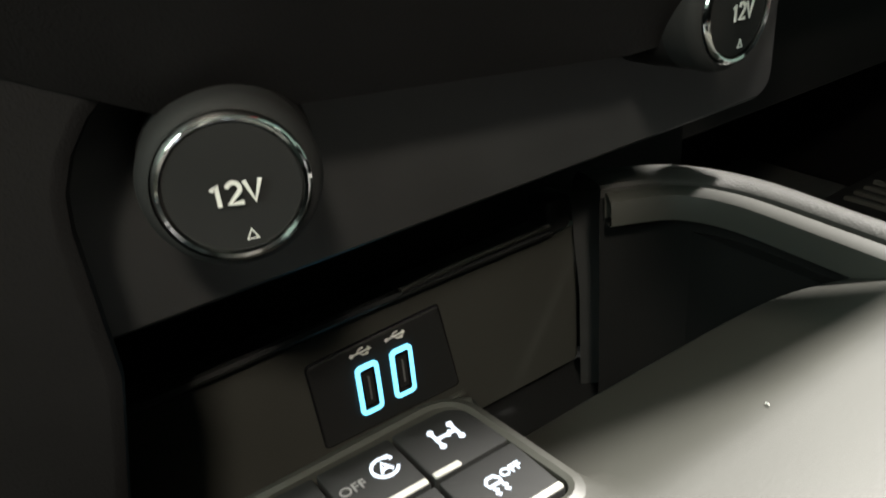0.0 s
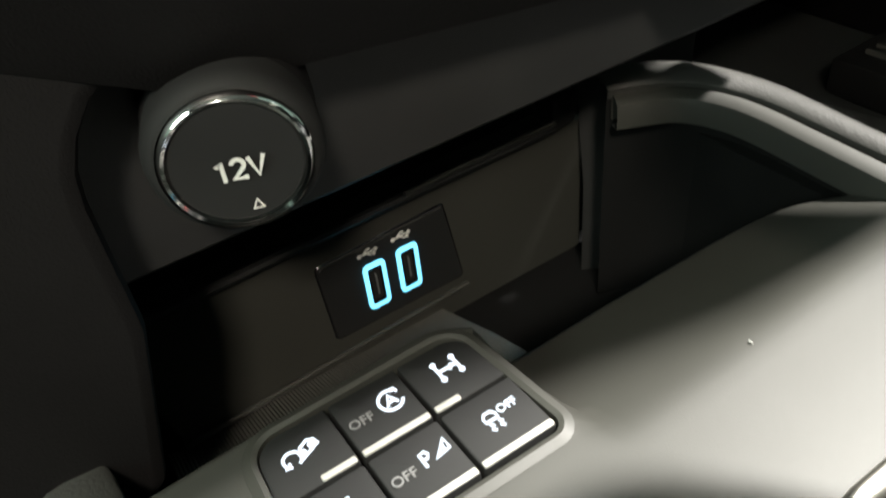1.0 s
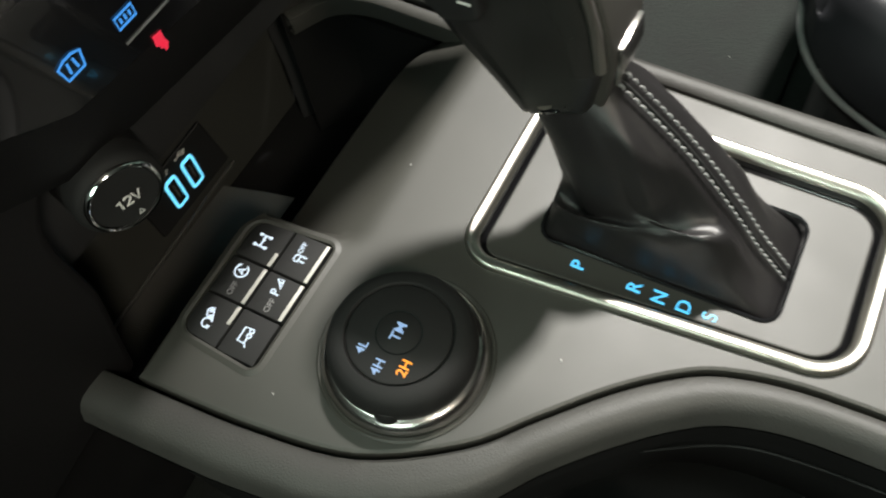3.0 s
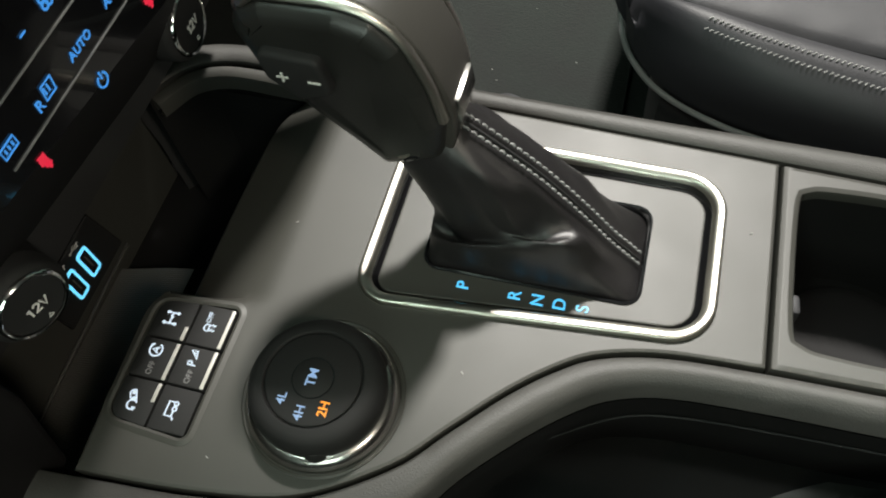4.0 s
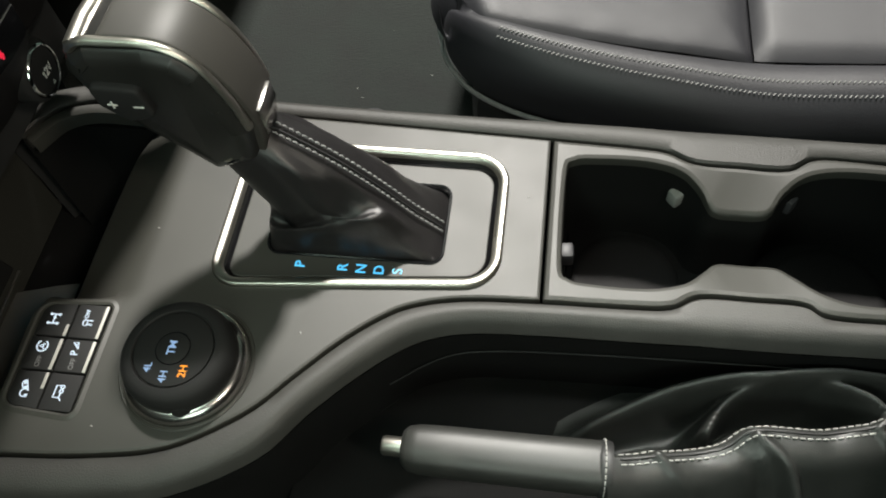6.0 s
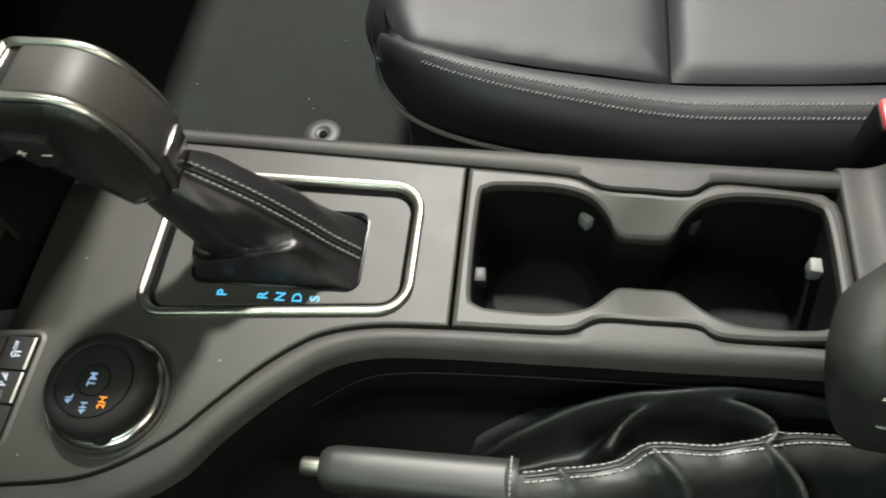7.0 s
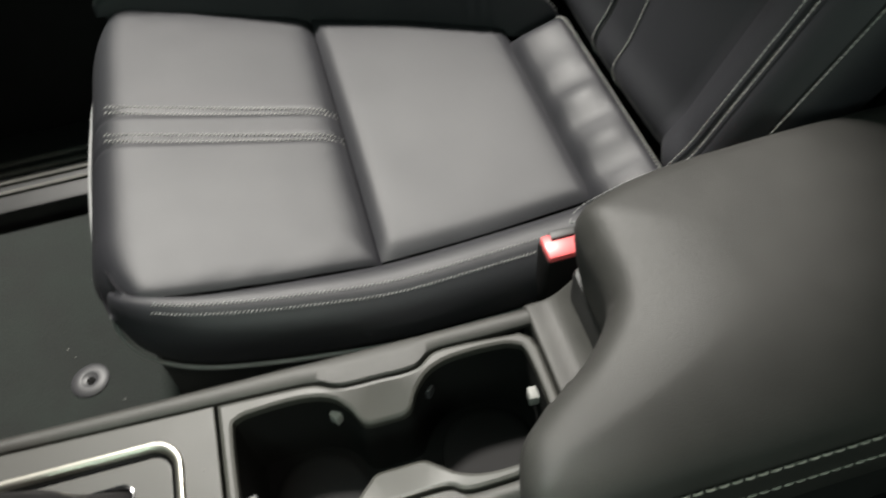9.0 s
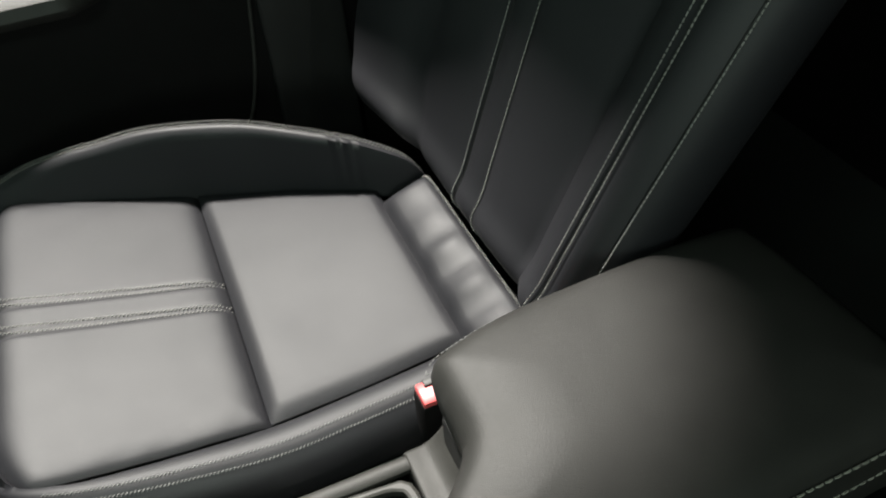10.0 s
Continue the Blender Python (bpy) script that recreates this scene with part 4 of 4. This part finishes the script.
    ([(-.1240, -.010, .2240), (-.1080, -.034, .2460), (-.0920, -.068, .2630), (-.0830, -.100, .2770), (-.0790, -.140, .2880), (-.0760, -.170, .2900), (-.0760, -.210, .2850), (-.0760, -.31, .2740)], .0072),
    ([(-.0780, -.155, .2820), (-.0830, -.176, .2840), (-.0900, -.190, .2830), (-.0980, -.194, .2810), (-.1040, -.188, .2790)], .0058),
    ([(-.1100, -.100, .2640), (-.0960, -.108, .2660), (-.0860, -.120, .2740), (-.0810, -.134, .2830)], .0060),
    ([(-.1150, -.124, .2810), (-.1300, -.140, .2790), (-.1500, -.150, .2560), (-.1680, -.156, .2300)], .0080),
    ([(-.1060, -.190, .2790), (-.1250, -.205, .2800), (-.1500, -.215, .2600), (-.1680, -.222, .2320)], .0075),
    ([(-.1300, -.070, .2760), (-.1450, -.086, .2640), (-.1650, -.098, .2320)], .0075),
)
fine_ridges = [(curve(pts, 4), w) for pts, w in RIDGES]


def drape(x, y):
    """The height of the loose leather over its ridges."""
    best = []
    for pts, w in fine_ridges:
        near, h, left = 9.0, 0.0, False
        for a, b in zip(pts, pts[1:]):
            dx, dy = b.x - a.x, b.y - a.y
            t = max(0.0, min(1.0, ((x - a.x) * dx + (y - a.y) * dy) / (dx * dx + dy * dy + 1e-12)))
            d = math.hypot(x - a.x - dx * t, y - a.y - dy * t)
            if d < near:
                near, h = d, a.z + (b.z - a.z) * t
                left = x < a.x + dx * t
        if w == .0090 and left:
            best.append(.205 + (h - .205) * (1 / (1 + (near / .034) ** 3.2)))
            continue
        best.append(.208 + (h - .208) * (1 / (1 + (near / w) ** 2.8)))
    z = math.log(sum(math.exp(300 * (b - .25)) for b in best)) / 300 + .25
    z += (.0026 * noise.noise(Vector((x * 46, y * 34, 2.0))) + .0004 * noise.noise(Vector((x * 130, y * 100, 7.0)))) * min(1.0, max(0.0, (z - .224) / .02))
    edge = min((x + .176) / .012, (-.0655 - x) / .006, (-.004 - y) / .012, (y + .310) / .05, 1.0)
    return .2080 + (z - .2080) * max(0.0, edge) ** .6


bm = bmesh.new()
NX, NY = 100, 170
V = [[bm.verts.new((-.176 + .1105 * i / NX, -.004 - .306 * k / NY, drape(-.176 + .1105 * i / NX, -.004 - .306 * k / NY))) for i in range(NX + 1)] for k in range(NY + 1)]
for k in range(NY):
    for i in range(NX):
        x = -.176 + .1105 * (i + .5) / NX
        y = -.004 - .306 * (k + .5) / NY
        if y > -.043 and x < -.124:
            continue
        bm.faces.new((V[k][i], V[k][i + 1], V[k + 1][i + 1], V[k + 1][i]))
bmesh.ops.delete(bm, geom=[v for v in bm.verts if not v.link_faces], context="VERTS")
gaiter = part("gaiter", bm, GAITER, brake, "soft black leather gaiter with deep folds", 80)
main = [p for p in fine_ridges[0][0] if p.y < -.043]
for d in (-.0034, .0034):
    path = []
    for a, b in zip(main, main[1:]):
        t = Vector((b.x - a.x, b.y - a.y)).normalized()
        x, y = a.x + t.y * d, a.y - t.x * d
        path.append(Vector((x, y, drape(x, y) + .0005)))
    part("stitching", stitches(path, .0043, .00052, .0003), THREAD, gaiter, "grey thread")
part("seam", tube([Vector((p.x, p.y, drape(p.x, p.y) + .0002)) for p in main], .0009, 6), BLACK, gaiter)

# ---- armrest ----
arm = thing("armrest", (-.03, -.42, .392), "padded dark vinyl armrest lid with grey side stitching", "armrest")
lid_line = curve([(.0560, -.2640, 0), (.0300, -.2600, 0), (-.0050, -.2585, 0), (-.0240, -.2480, 0), (-.0450, -.2250, 0), (-.0635, -.1955, 0), (-.0785, -.1765, 0), (-.0935, -.1690, 0), (-.1100, -.1655, 0), (-.1235, -.1715, 0), (-.1298, -.1900, 0), (-.1312, -.2600, 0), (-.1310, -.42, 0), (-.1290, -.52, 0), (-.1180, -.560, 0), (-.03, -.563, 0), (.0600, -.556, 0), (.0800, -.535, 0), (.0830, -.45, 0), (.0790, -.345, 0), (.0690, -.2900, 0)], 6, True)
lid_line = [Vector(p[:2]) for p in lid_line]
bm = bmesh.new()
rings = [up(offset(lid_line, d), z) for d, z in ((-.034, .326), (-.016, .328), (-.009, .333), (-.005, .342), (-.0022, .356), (-.0006, .374), (.0002, .3880), (.0006, .4000), (.0006, .4110), (.0003, .4170), (.0, .4206))]
loft(rings, True, False, False, bm)
rim = [bm.verts[:][-len(lid_line) + i] for i in range(len(lid_line))]


def depth(x, y):
    """How far a place lies inside the lid's outline; negative outside."""
    best, inside = 9.0, False
    n = len(lid_line)
    for i in range(n):
        a, b = lid_line[i - 1], lid_line[i]
        d = b - a
        t = max(0.0, min(1.0, ((x - a.x) * d.x + (y - a.y) * d.y) / max(d.length_squared, 1e-12)))
        best = min(best, math.hypot(x - a.x - d.x * t, y - a.y - d.y * t))
        if (a.y > y) != (b.y > y) and x < (b.x - a.x) * (y - a.y) / (b.y - a.y) + a.x:
            inside = not inside
    return best if inside else -best


def crown(d):
    t = min(1.0, d / .020)
    s = min(1.0, d / .080)
    return .4206 + .0160 * math.sqrt(max(0.0, 1 - (1 - t) ** 2)) + .0125 * (1 - (1 - s) ** 2)


grid, GS = {}, .0050
for i in range(45):
    for k in range(118):
        x, y = -.136 + i * GS, -.747 + k * GS
        d = depth(x, y)
        if d > .0022:
            grid[i, k] = (x, y, crown(d))
pts2 = [p.copy() for p in lid_line] + [Vector(v[:2]) for v in grid.values()]
n = len(lid_line)
ov, _, of_, *_ = delaunay_2d_cdt(pts2, [(i, (i + 1) % n) for i in range(n)], [], 0, 1e-7)
heights = [.4206] * n + [v[2] for v in grid.values()]
tops = rim + [bm.verts.new((p.x, p.y, h)) for p, h in zip(pts2[n:], heights[n:])]
for f in of_:
    c = sum((Vector(ov[i]) for i in f), Vector((0, 0))) / 3
    if all(i < len(tops) for i in f) and depth(c.x, c.y) > 0:
        if bm.faces.get([tops[i] for i in f]) is None:
            bm.faces.new([tops[i] for i in f])


def lean_back(p):
    """The front of the lid leans back towards its foot."""
    w = min(1.0, max(0.0, (p.y + .310) / .050))
    return Vector((p.x, p.y - (.30 if p.x < -.06 else .12 + .18 * min(1.0, max(0.0, -p.x / .06))) * max(0.0, .447 - p.z) * w * w * (3 - 2 * w), p.z))


for v in bm.verts:
    v.co = lean_back(v.co)
lid = part("lid", bm, PAD, arm, "", 60)
left = [p for p in lid_line if p.x < -.1255 and p.y < -.182 and p.y > -.54]
for z, d in ((.4245, .0002), (.3935, .0004)):
    part("stitching", stitches([lean_back(Vector((p.x - d, p.y, z))) for p in left], .0072, .0008, .0, .28, 5, (-1, 0, .3)), CREAM, lid, "grey thread")
right = [p for p in lid_line if p.x > .05 and p.y > -.60]
part("stitching", stitches([Vector((p.x + .0008, p.y, .424)) for p in right], .0045, .0005, .0, .3, 5, (1, 0, .3)), SEAM, lid, "dark thread")

# ---- passenger seat ----
seat = thing("passenger_seat", (.37, -.15, 0.0), "black leather passenger seat with grey stitching", "car seat")
NEAR = [(.190, .100), (.190, .080), (.1860, .0), (.1820, -.070), (.1800, -.147), (.1800, -.250), (.1830, -.345)]
FAR = [(.628, .095), (.622, .070), (.603, .0), (.582, -.070), (.556, -.148), (.508, -.250), (.448, -.345)]


def seat_z(y):
    return .286 + .0000 * y + (.022 * max(0, min(1, (y + .147) / .22)) ** 1.2) + .010 * max(0, min(1, (-.147 - y) / .2)) ** 1.5 - .010


def edge_at(line, y):
    pts = sorted(line, key=lambda p: p[1])
    for (xa, ya), (xb, yb) in zip(pts, pts[1:]):
        if ya <= y <= yb:
            return xa + (xb - xa) * (y - ya) / (yb - ya)
    return pts[0][0] if y < pts[0][1] else pts[-1][0]


def pad_z(x, y, y0, y1, puff, grooves=(), roll_front=False, wrinkle=.0002):
    """The height of a cushion's padded top."""
    xa, xb = edge_at(NEAR, y), edge_at(FAR, y)
    u, v = (x - xa) / (xb - xa), (y - y0) / (y1 - y0)
    eu = 1 - abs(2 * u - 1) ** 18
    ev = 1 - (2 * max(0, .5 - v)) ** 16 if roll_front else 1 - abs(2 * v - 1) ** 14
    z = seat_z(y) - .006 + (.006 + puff * max(0.0, 4 * u * (1 - u)) ** .6) * max(0.0, min(eu, ev)) ** .55
    for g0, g1 in grooves:
        xm = g0 + (g1 - g0) * (y + .1475) / .2595
        z -= .0026 * math.exp(-((x - xm) / .0040) ** 2)
    if roll_front:
        z -= .0055 * math.exp(-(y - y0) / .011)
    crush = max(abs(2 * u - 1), abs(2 * v - 1)) ** 6
    z += wrinkle * noise.noise(Vector((x * 22, y * 22, 1.5))) + .0005 * crush * noise.noise(Vector((x * 60, y * 60, 3.5)))
    return z


def cushion(y0, y1, puff, nu=40, nv=26, grooves=(), roll_front=False, wrinkle=.0002):
    bm = bmesh.new()
    rows = []
    for j in range(nv + 1):
        v = j / nv
        y = y0 + (y1 - y0) * v
        row = []
        for i in range(nu + 1):
            u = i / nu
            xa, xb = edge_at(NEAR, y), edge_at(FAR, y)
            x = xa + (xb - xa) * u
            z = pad_z(x, y, y0, y1, puff, grooves, roll_front, wrinkle)
            yy = y
            if roll_front:
                yy -= (.042 * max(0.0, 1 - (x - xa) / .08) ** 2 + .020 * max(0.0, 1 - (xb - x) / .08) ** 2) * max(0.0, (v - .6) / .4) ** 2
            if roll_front and v > .80:
                t = (v - .80) / .20
                yy += .013 * math.sin(t * math.pi / 2) - .005 * t
                z -= .054 * t ** 2.6
            row.append(bm.verts.new((x, yy, z)))
        rows.append(row)
    for a, b in zip(rows, rows[1:]):
        for i in range(nu):
            bm.faces.new((a[i], a[i + 1], b[i + 1], b[i]))
    return bm


ST = ((.3400, .3900), (.3790, .4330))
front_pad = part("front_cushion", cushion(-.1475, .106, .004, 120, 60, ST, True), LEATHER, seat, "black leather cushion front", 80)
part("rear_cushion", cushion(-.348, -.1465, .005), LEATHER, seat, "black leather cushion rear", 80)


def zig(path, step, r, amp):
    """Slanted short stitches along a path."""
    bm = bmesh.new()
    P = [Vector(p) for p in path]
    left_over = step * .5
    for a, b in zip(P, P[1:]):
        length = (b - a).length
        d = (b - a) / max(length, 1e-9)
        s = Vector((-d.y, d.x, 0)) * amp + d * step * .3
        while left_over < length:
            c = a + d * left_over
            tube([c - s - Vector((0, 0, r * .8)), c, c + s - Vector((0, 0, r * .8))], r, 5, bm=bm)
            left_over += step
        left_over -= length
    return bm


for g0, g1 in ST:
    pth = [Vector((g0 + (g1 - g0) * t, -.145 + .225 * t, 0)) for t in [k / 20 for k in range(21)]]
    for side_ in (-.0036, .0036):
        q = []
        for p in pth:
            q.append(Vector((p.x + side_, p.y, pad_z(p.x + side_, p.y, -.1475, .106, .004, ST, True) + .0007)))
        part("stitching", zig(q, .0040, .00055, .0017), THREAD, front_pad, "grey thread")

# near bolster: from the valley over the stitched edge and down to the piping
STATIONS = (((.228, .083), (.238, .1010)), ((.209, .075), (.212, .0945)), ((.198, .065), (.192, .0850)), ((.194, .053), (.1720, .0690)), ((.191, .037), (.1560, .046)), ((.187, .018), (.1435, .016)), ((.184, -.020), (.1345, -.022)), ((.182, -.070), (.1265, -.070)),
            ((.180, -.147), (.1175, -.147)), ((.180, -.220), (.1170, -.220)), ((.181, -.300), (.1180, -.300)), ((.183, -.350), (.1210, -.350)))


def near_profile(k):
    (xv, yv), (xp, yp) = STATIONS[k]
    V2, P2 = Vector((xv, yv)), Vector((xp, yp))
    zt, zb = seat_z(yv), .2400
    c = (-.034, -.015, -.004, .003, .007, .009)[min(k, 5)]
    length = (P2 - V2).length
    d = (P2 - V2) / length
    f = min(1.0, length / .04)
    rows = [(-.002, zt - .012), (.005 * f, zt - .003), (length * .32, zt + c), (length * .52, zt + c - .0006), (length * .60, zt + c - .0022), (length * .68, zt + c - .0044),
            (length * .86, zt + c - .013), (length * .98, zt + c - .025), (length + .0030 * f, (zt + zb) / 2 - .004), (length - .0005, zb)]
    return [Vector((xv + d.x * o, yv + d.y * o, z)) for o, z in rows]


cols = [curve(c, 6) for c in zip(*[near_profile(k) for k in range(len(STATIONS))])]
near_b = part("side_bolster", loft([list(r) for r in zip(*cols)], False), LEATHER, seat, "black leather bolster beside the console", 80)
for k in (3, 5):
    part("stitching", zig([p + Vector((0, 0, .0005)) for p in cols[k][23:]], .0034, .00046, .0012), STITCH, near_b, "grey thread")
pipe_path = [Vector((.60, .093, .246)), Vector((.56, .108, .246)), Vector((.50, .115, .246)), Vector((.394, .1175, .246)), Vector((.310, .1130, .246)), Vector((.266, .1085, .245))] + [p + Vector((-.0034, .0020, -.001)) for p in cols[9][2:]]
part("piping", tube(curve(pipe_path, 2), .0021, 8), PIPING, seat, "grey edge piping")

# far bolster, raised and rounded at its back
fb = []
for y, xt, h in ((.094, .632, .0), (.080, .634, .008), (.036, .630, .030), (-.020, .615, .052), (-.048, .606, .060), (-.100, .590, .076), (-.145, .5715, .084), (-.200, .548, .083), (-.240, .526, .079), (-.300, .486, .068), (-.309, .4800, .066), (-.315, .4735, .0645), (-.321, .4730, .063), (-.327, .4665, .0615), (-.333, .4660, .059), (-.345, .458, .055), (-.385, .436, .036), (-.404, .425, .014)):
    xv = edge_at(FAR, max(min(y, .095), -.345)) if y > -.36 else .430
    z = seat_z(max(y, -.34))
    w = xt - xv
    fb.append([Vector((x, y, zz)) for x, zz in ((xv - .002, z - .012), (xv + .002, z + .002), (xv + w * .35 + .001, z + h * .45), (xv + w * .75, z + h * .82), (xt, z + h * .985), (xt + .012, z + h), (xt + .030, z + h * .85), (xt + .042, z + h * .4), (xt + .036, z - .06), (xt + .010, .16))])
fcols = [curve(c, 5) for c in zip(*fb)]
far_b = part("side_bolster", loft([list(r) for r in zip(*fcols)], False), LEATHER, seat, "black leather raised outer bolster", 80)
for k, dd in ((5, .004), (5, -.003)):
    part("stitching", zig([p + Vector((dd, 0, .0012 - abs(dd) * .1)) for p in fcols[k][2:]], .0042, .00060, .0014), THREAD, far_b, "grey thread")

# rear roll of the cushion
rr = []
for k in range(41):
    t = k / 40
    x = .150 + (.432 - .150) * t
    ya, yb = -.343, -.402
    bump = .0007 * math.sin(t * 21 + 1.2 * math.sin(t * 9)) + .004 * noise.noise(Vector((t * 9, 2, 5))) - .010 * max(0.0, (t - .90) / .10) ** 2
    zc = seat_z(-.34) - .022 * max(0.0, (t - .86) / .14) ** 2
    rr.append([Vector((x, ya + .004, zc - .012)), Vector((x, ya - .003, zc + .006)), Vector((x, ya - .014, zc + .015 + bump)), Vector((x, ya - .034, zc + .022 + bump)), Vector((x, yb + .010, zc + .026 + bump * .6)), Vector((x, yb, zc + .025)), Vector((x, yb - .010, zc + .010)), Vector((x, yb - .012, zc - .03))])
rcols = [curve(c, 3) for c in zip(*rr)]
roll = part("rear_roll", loft([list(r) for r in zip(*rcols)], False), LEATHER, seat, "black leather roll at the cushion's back", 80)
part("stitching", zig([p + Vector((0, .001, .0015)) for p in rcols[5]], .0042, .00060, .0014), THREAD, roll, "grey thread")
part("base", box(.165, .600, -.42, .070, .06, .236, .02), BLACK, seat, "black plastic seat base")
part("rail", box(.165, .195, -.40, .18, .0, .055, .006), BLACK, seat)
part("rail", box(.565, .595, -.40, .18, .0, .055, .006), BLACK, seat)

# backrest: y = -0.43 - 0.42 (z - 0.39) is its front
def bk(x, z, out=0.0):
    return Vector((x, -.430 - .42 * (z - .39) + out * .92, z + out * .39))


levels = [.318, .326, .340, .365, .40, .45, .52, .60, .70, .82]
sections = []
for z in levels:
    tuck = {.318: -.022, .326: -.005, .340: .004}.get(z, 0.0)
    x1, xa, xb, xc = .185 - .06 * (z - .323), .136 - .085 * (z - .33), .106 - .10 * (z - .33), .094 - .12 * (z - .33)
    mid = .303 + .12 * (z - .345)
    xf0 = .440 + .066 * (1 - math.exp(-max(0.0, z - .33) / .06))
    xf1 = .560 + .095 * (1 - math.exp(-max(0.0, z - .322) / .045))
    row = [(xc + .014, -.060), (xc + .004, -.042), (xc + .004, -.020), (xb - .004, .002), (xb, .0045), (xb + .004, .010), ((xa + xb) / 2, .020), (xa - .003, .021), (xa, .0185), (xa + .003, .0205), ((xa + x1) / 2, .015), (x1 - .004, .003), (x1, -.002),
           (x1 + .010, .003), (mid - .05, .006), (mid - .0235, .006), (mid - .0205, .004), (mid - .0175, .006), (mid + .0175, .006), (mid + .0205, .004), (mid + .0235, .006), (xf0 - .03, .004), (xf0, -.002), (xf0 + .03, .014), (xf1 - .01, .034), (xf1 + .02, .022), (xf1 + .03, -.03), (xf1 + .02, -.10)]
    sections.append([bk(x, z, o + tuck) for x, o in row])
bcols = [curve(c, 5) for c in zip(*sections)]
back = part("backrest", loft([list(r) for r in zip(*bcols)], False), LEATHER, seat, "black leather backrest with long seams", 80)
for k, mat in ((4, BLACK), (8, BLACK), (16, BLACK), (19, BLACK)):
    part("seam", tube([p + Vector((0, .0004, .0002)) for p in bcols[k]], .0009, 6), mat, back)
for k, dx in ((4, .0050), (4, -.0045), (8, .0048), (8, -.0046), (16, -.0036), (19, .0036)):
    part("stitching", stitches([p + Vector((dx, .0036 if k < 10 else .0028, .001)) for p in bcols[k]], .0046, .00065, .0, .32, 5, (0, .92, .39)), THREAD, back, "grey thread")
part("back_shell", loft([[Vector((x, -.535 - .42 * (z - .39), z)) for x in (.15, .60)] for z in (.28, .82)], False), BLACK, seat)

# ---- buckle, mat and sill ----
buckle = thing("seat_belt_buckle", (.115, -.295, .22), "black seat belt buckle with a red release button", "seat belt buckle")
part("housing", box(.0985, .1270, -.3240, -.2690, .225, .3190, .006), DARK, buckle)
bm = box(.1010, .1255, -.3200, -.2715, .3100, .3225, .0025)
part("release_button", bm, RED, buckle, "red plastic release button")
part("slot", box(.1180, .1262, -.3180, -.2790, .3180, .3245, .001), BLACK, buckle)

mat_thing = thing("floor_mat", (.40, .25, .0), "black carpet mat in the passenger footwell", "floor mat")
part("mat_sheet", slab(rounded([(.13, .09), (.59, .09), (.60, .40), (.55, .62), (.16, .62)], .03), .001, .016, .005), CARPET, mat_thing)
disc = thing("mat_fastener", (.314, .210, .016), "round grey plastic fastener on the floor mat", "mat fastener")
part("disc", turned([(.0225, .0), (.0225, .0012), (.0200, .0032), (.0110, .0040), (.0095, .0036), (.0070, .0020)], 40, (.314, .210, .016)), FASTENER, disc)
# Small boss coloured near black to look like the disc's shaded hole.
part("shaded_hole", turned([(.0050, .001), (.0050, .0030), (.0042, .0036)], 20, (.3125, .2085, .016)), SHADE, disc)
sill = thing("door_sill", (.67, .2, .0), "black ribbed plastic door sill plate", "door sill")
part("step", box(.600, .760, -.30, .60, .0, .045, .008), BLACK, sill)
for x in (.635, .655, .675, .695):
    part("rib", tube([(x, -.28, .046), (x, .58, .046)], .004, 8), RIBBED, sill)

# ---- passenger door ----
door = thing("passenger_door", (.755, -.10, .05), "black plastic passenger door with a grained pull ledge", "car door")
ledge = [(.7595, .452), (.7300, .4565), (.7080, .4640), (.7000, .4760), (.7040, .4900), (.7200, .5000), (.7595, .506)]
ledge_rows = []
for k in range(25):
    y = .10 - .22 * k / 24
    f = min(1.0, (y + .122) / .045) ** .5 if y > -.12 else .2
    ledge_rows.append([Vector((.7595 + (x - .7595) * f, y, .478 + (z - .478) * (.7 + .3 * f) + .02 * max(0.0, y))) for x, z in ledge])
part("pull_ledge", loft(ledge_rows, True, True, True), SOFT, door, "grained grey ledge")
part("seal", tube(curve([(.757, -.300, .47), (.757, -.293, .41), (.757, -.278, .311), (.757, -.256, .237), (.757, -.215, .170), (.757, -.15, .120)], 5), .0030, 8), SOFT, door, "dark rubber door seal")
part("pillar_trim", across([Vector(p) for p in rounded([(-.300, .06), (-.300, .60), (-.420, .60), (-.420, .06)], .012, 4)], .742, .7590, .006), BLACK, door, "black trim of the door pillar")

# ---- dust ----
rng = random.Random(7)
bm = bmesh.new()
spots = [(-.0930, .1350, Z0 + .0003), (-.1590, .2380, Z0 + .0003), (.0280, .2120, Z0 + .0003), (-.0300, .2420, Z0 + .0003), (-.1450, .1760, Z0 + .0003), (.0120, .0120, Z0 + .0003)]
spots += [(rng.uniform(.16, .52), rng.uniform(.13, .40), .0165) for k in range(14)]
for x, y, z in spots:
    a, l, w = rng.uniform(0, 3.1), rng.uniform(.0006, .0016), rng.uniform(.0003, .0006)
    if z < .1:
        l, w = l * 1.4, w * 1.4
    d, s = Vector((math.cos(a), math.sin(a), 0)), Vector((-math.sin(a), math.cos(a), 0))
    c = Vector((x, y, z))
    base = [bm.verts.new(c + d * l * i + s * w * k) for i, k in ((-1, 0), (-.2, -1), (1, -.3), (.3, 1))]
    tip = bm.verts.new(c + Vector((0, 0, w)))
    for i in range(4):
        bm.faces.new((base[i], base[(i + 1) % 4], tip))
    bm.faces.new(base[::-1])
dust = part("dust_specks", bm, DUST, None, "", 0)
tagged(dust, "pale dust specks on the console and floor mat", "dust", "", "stuff")
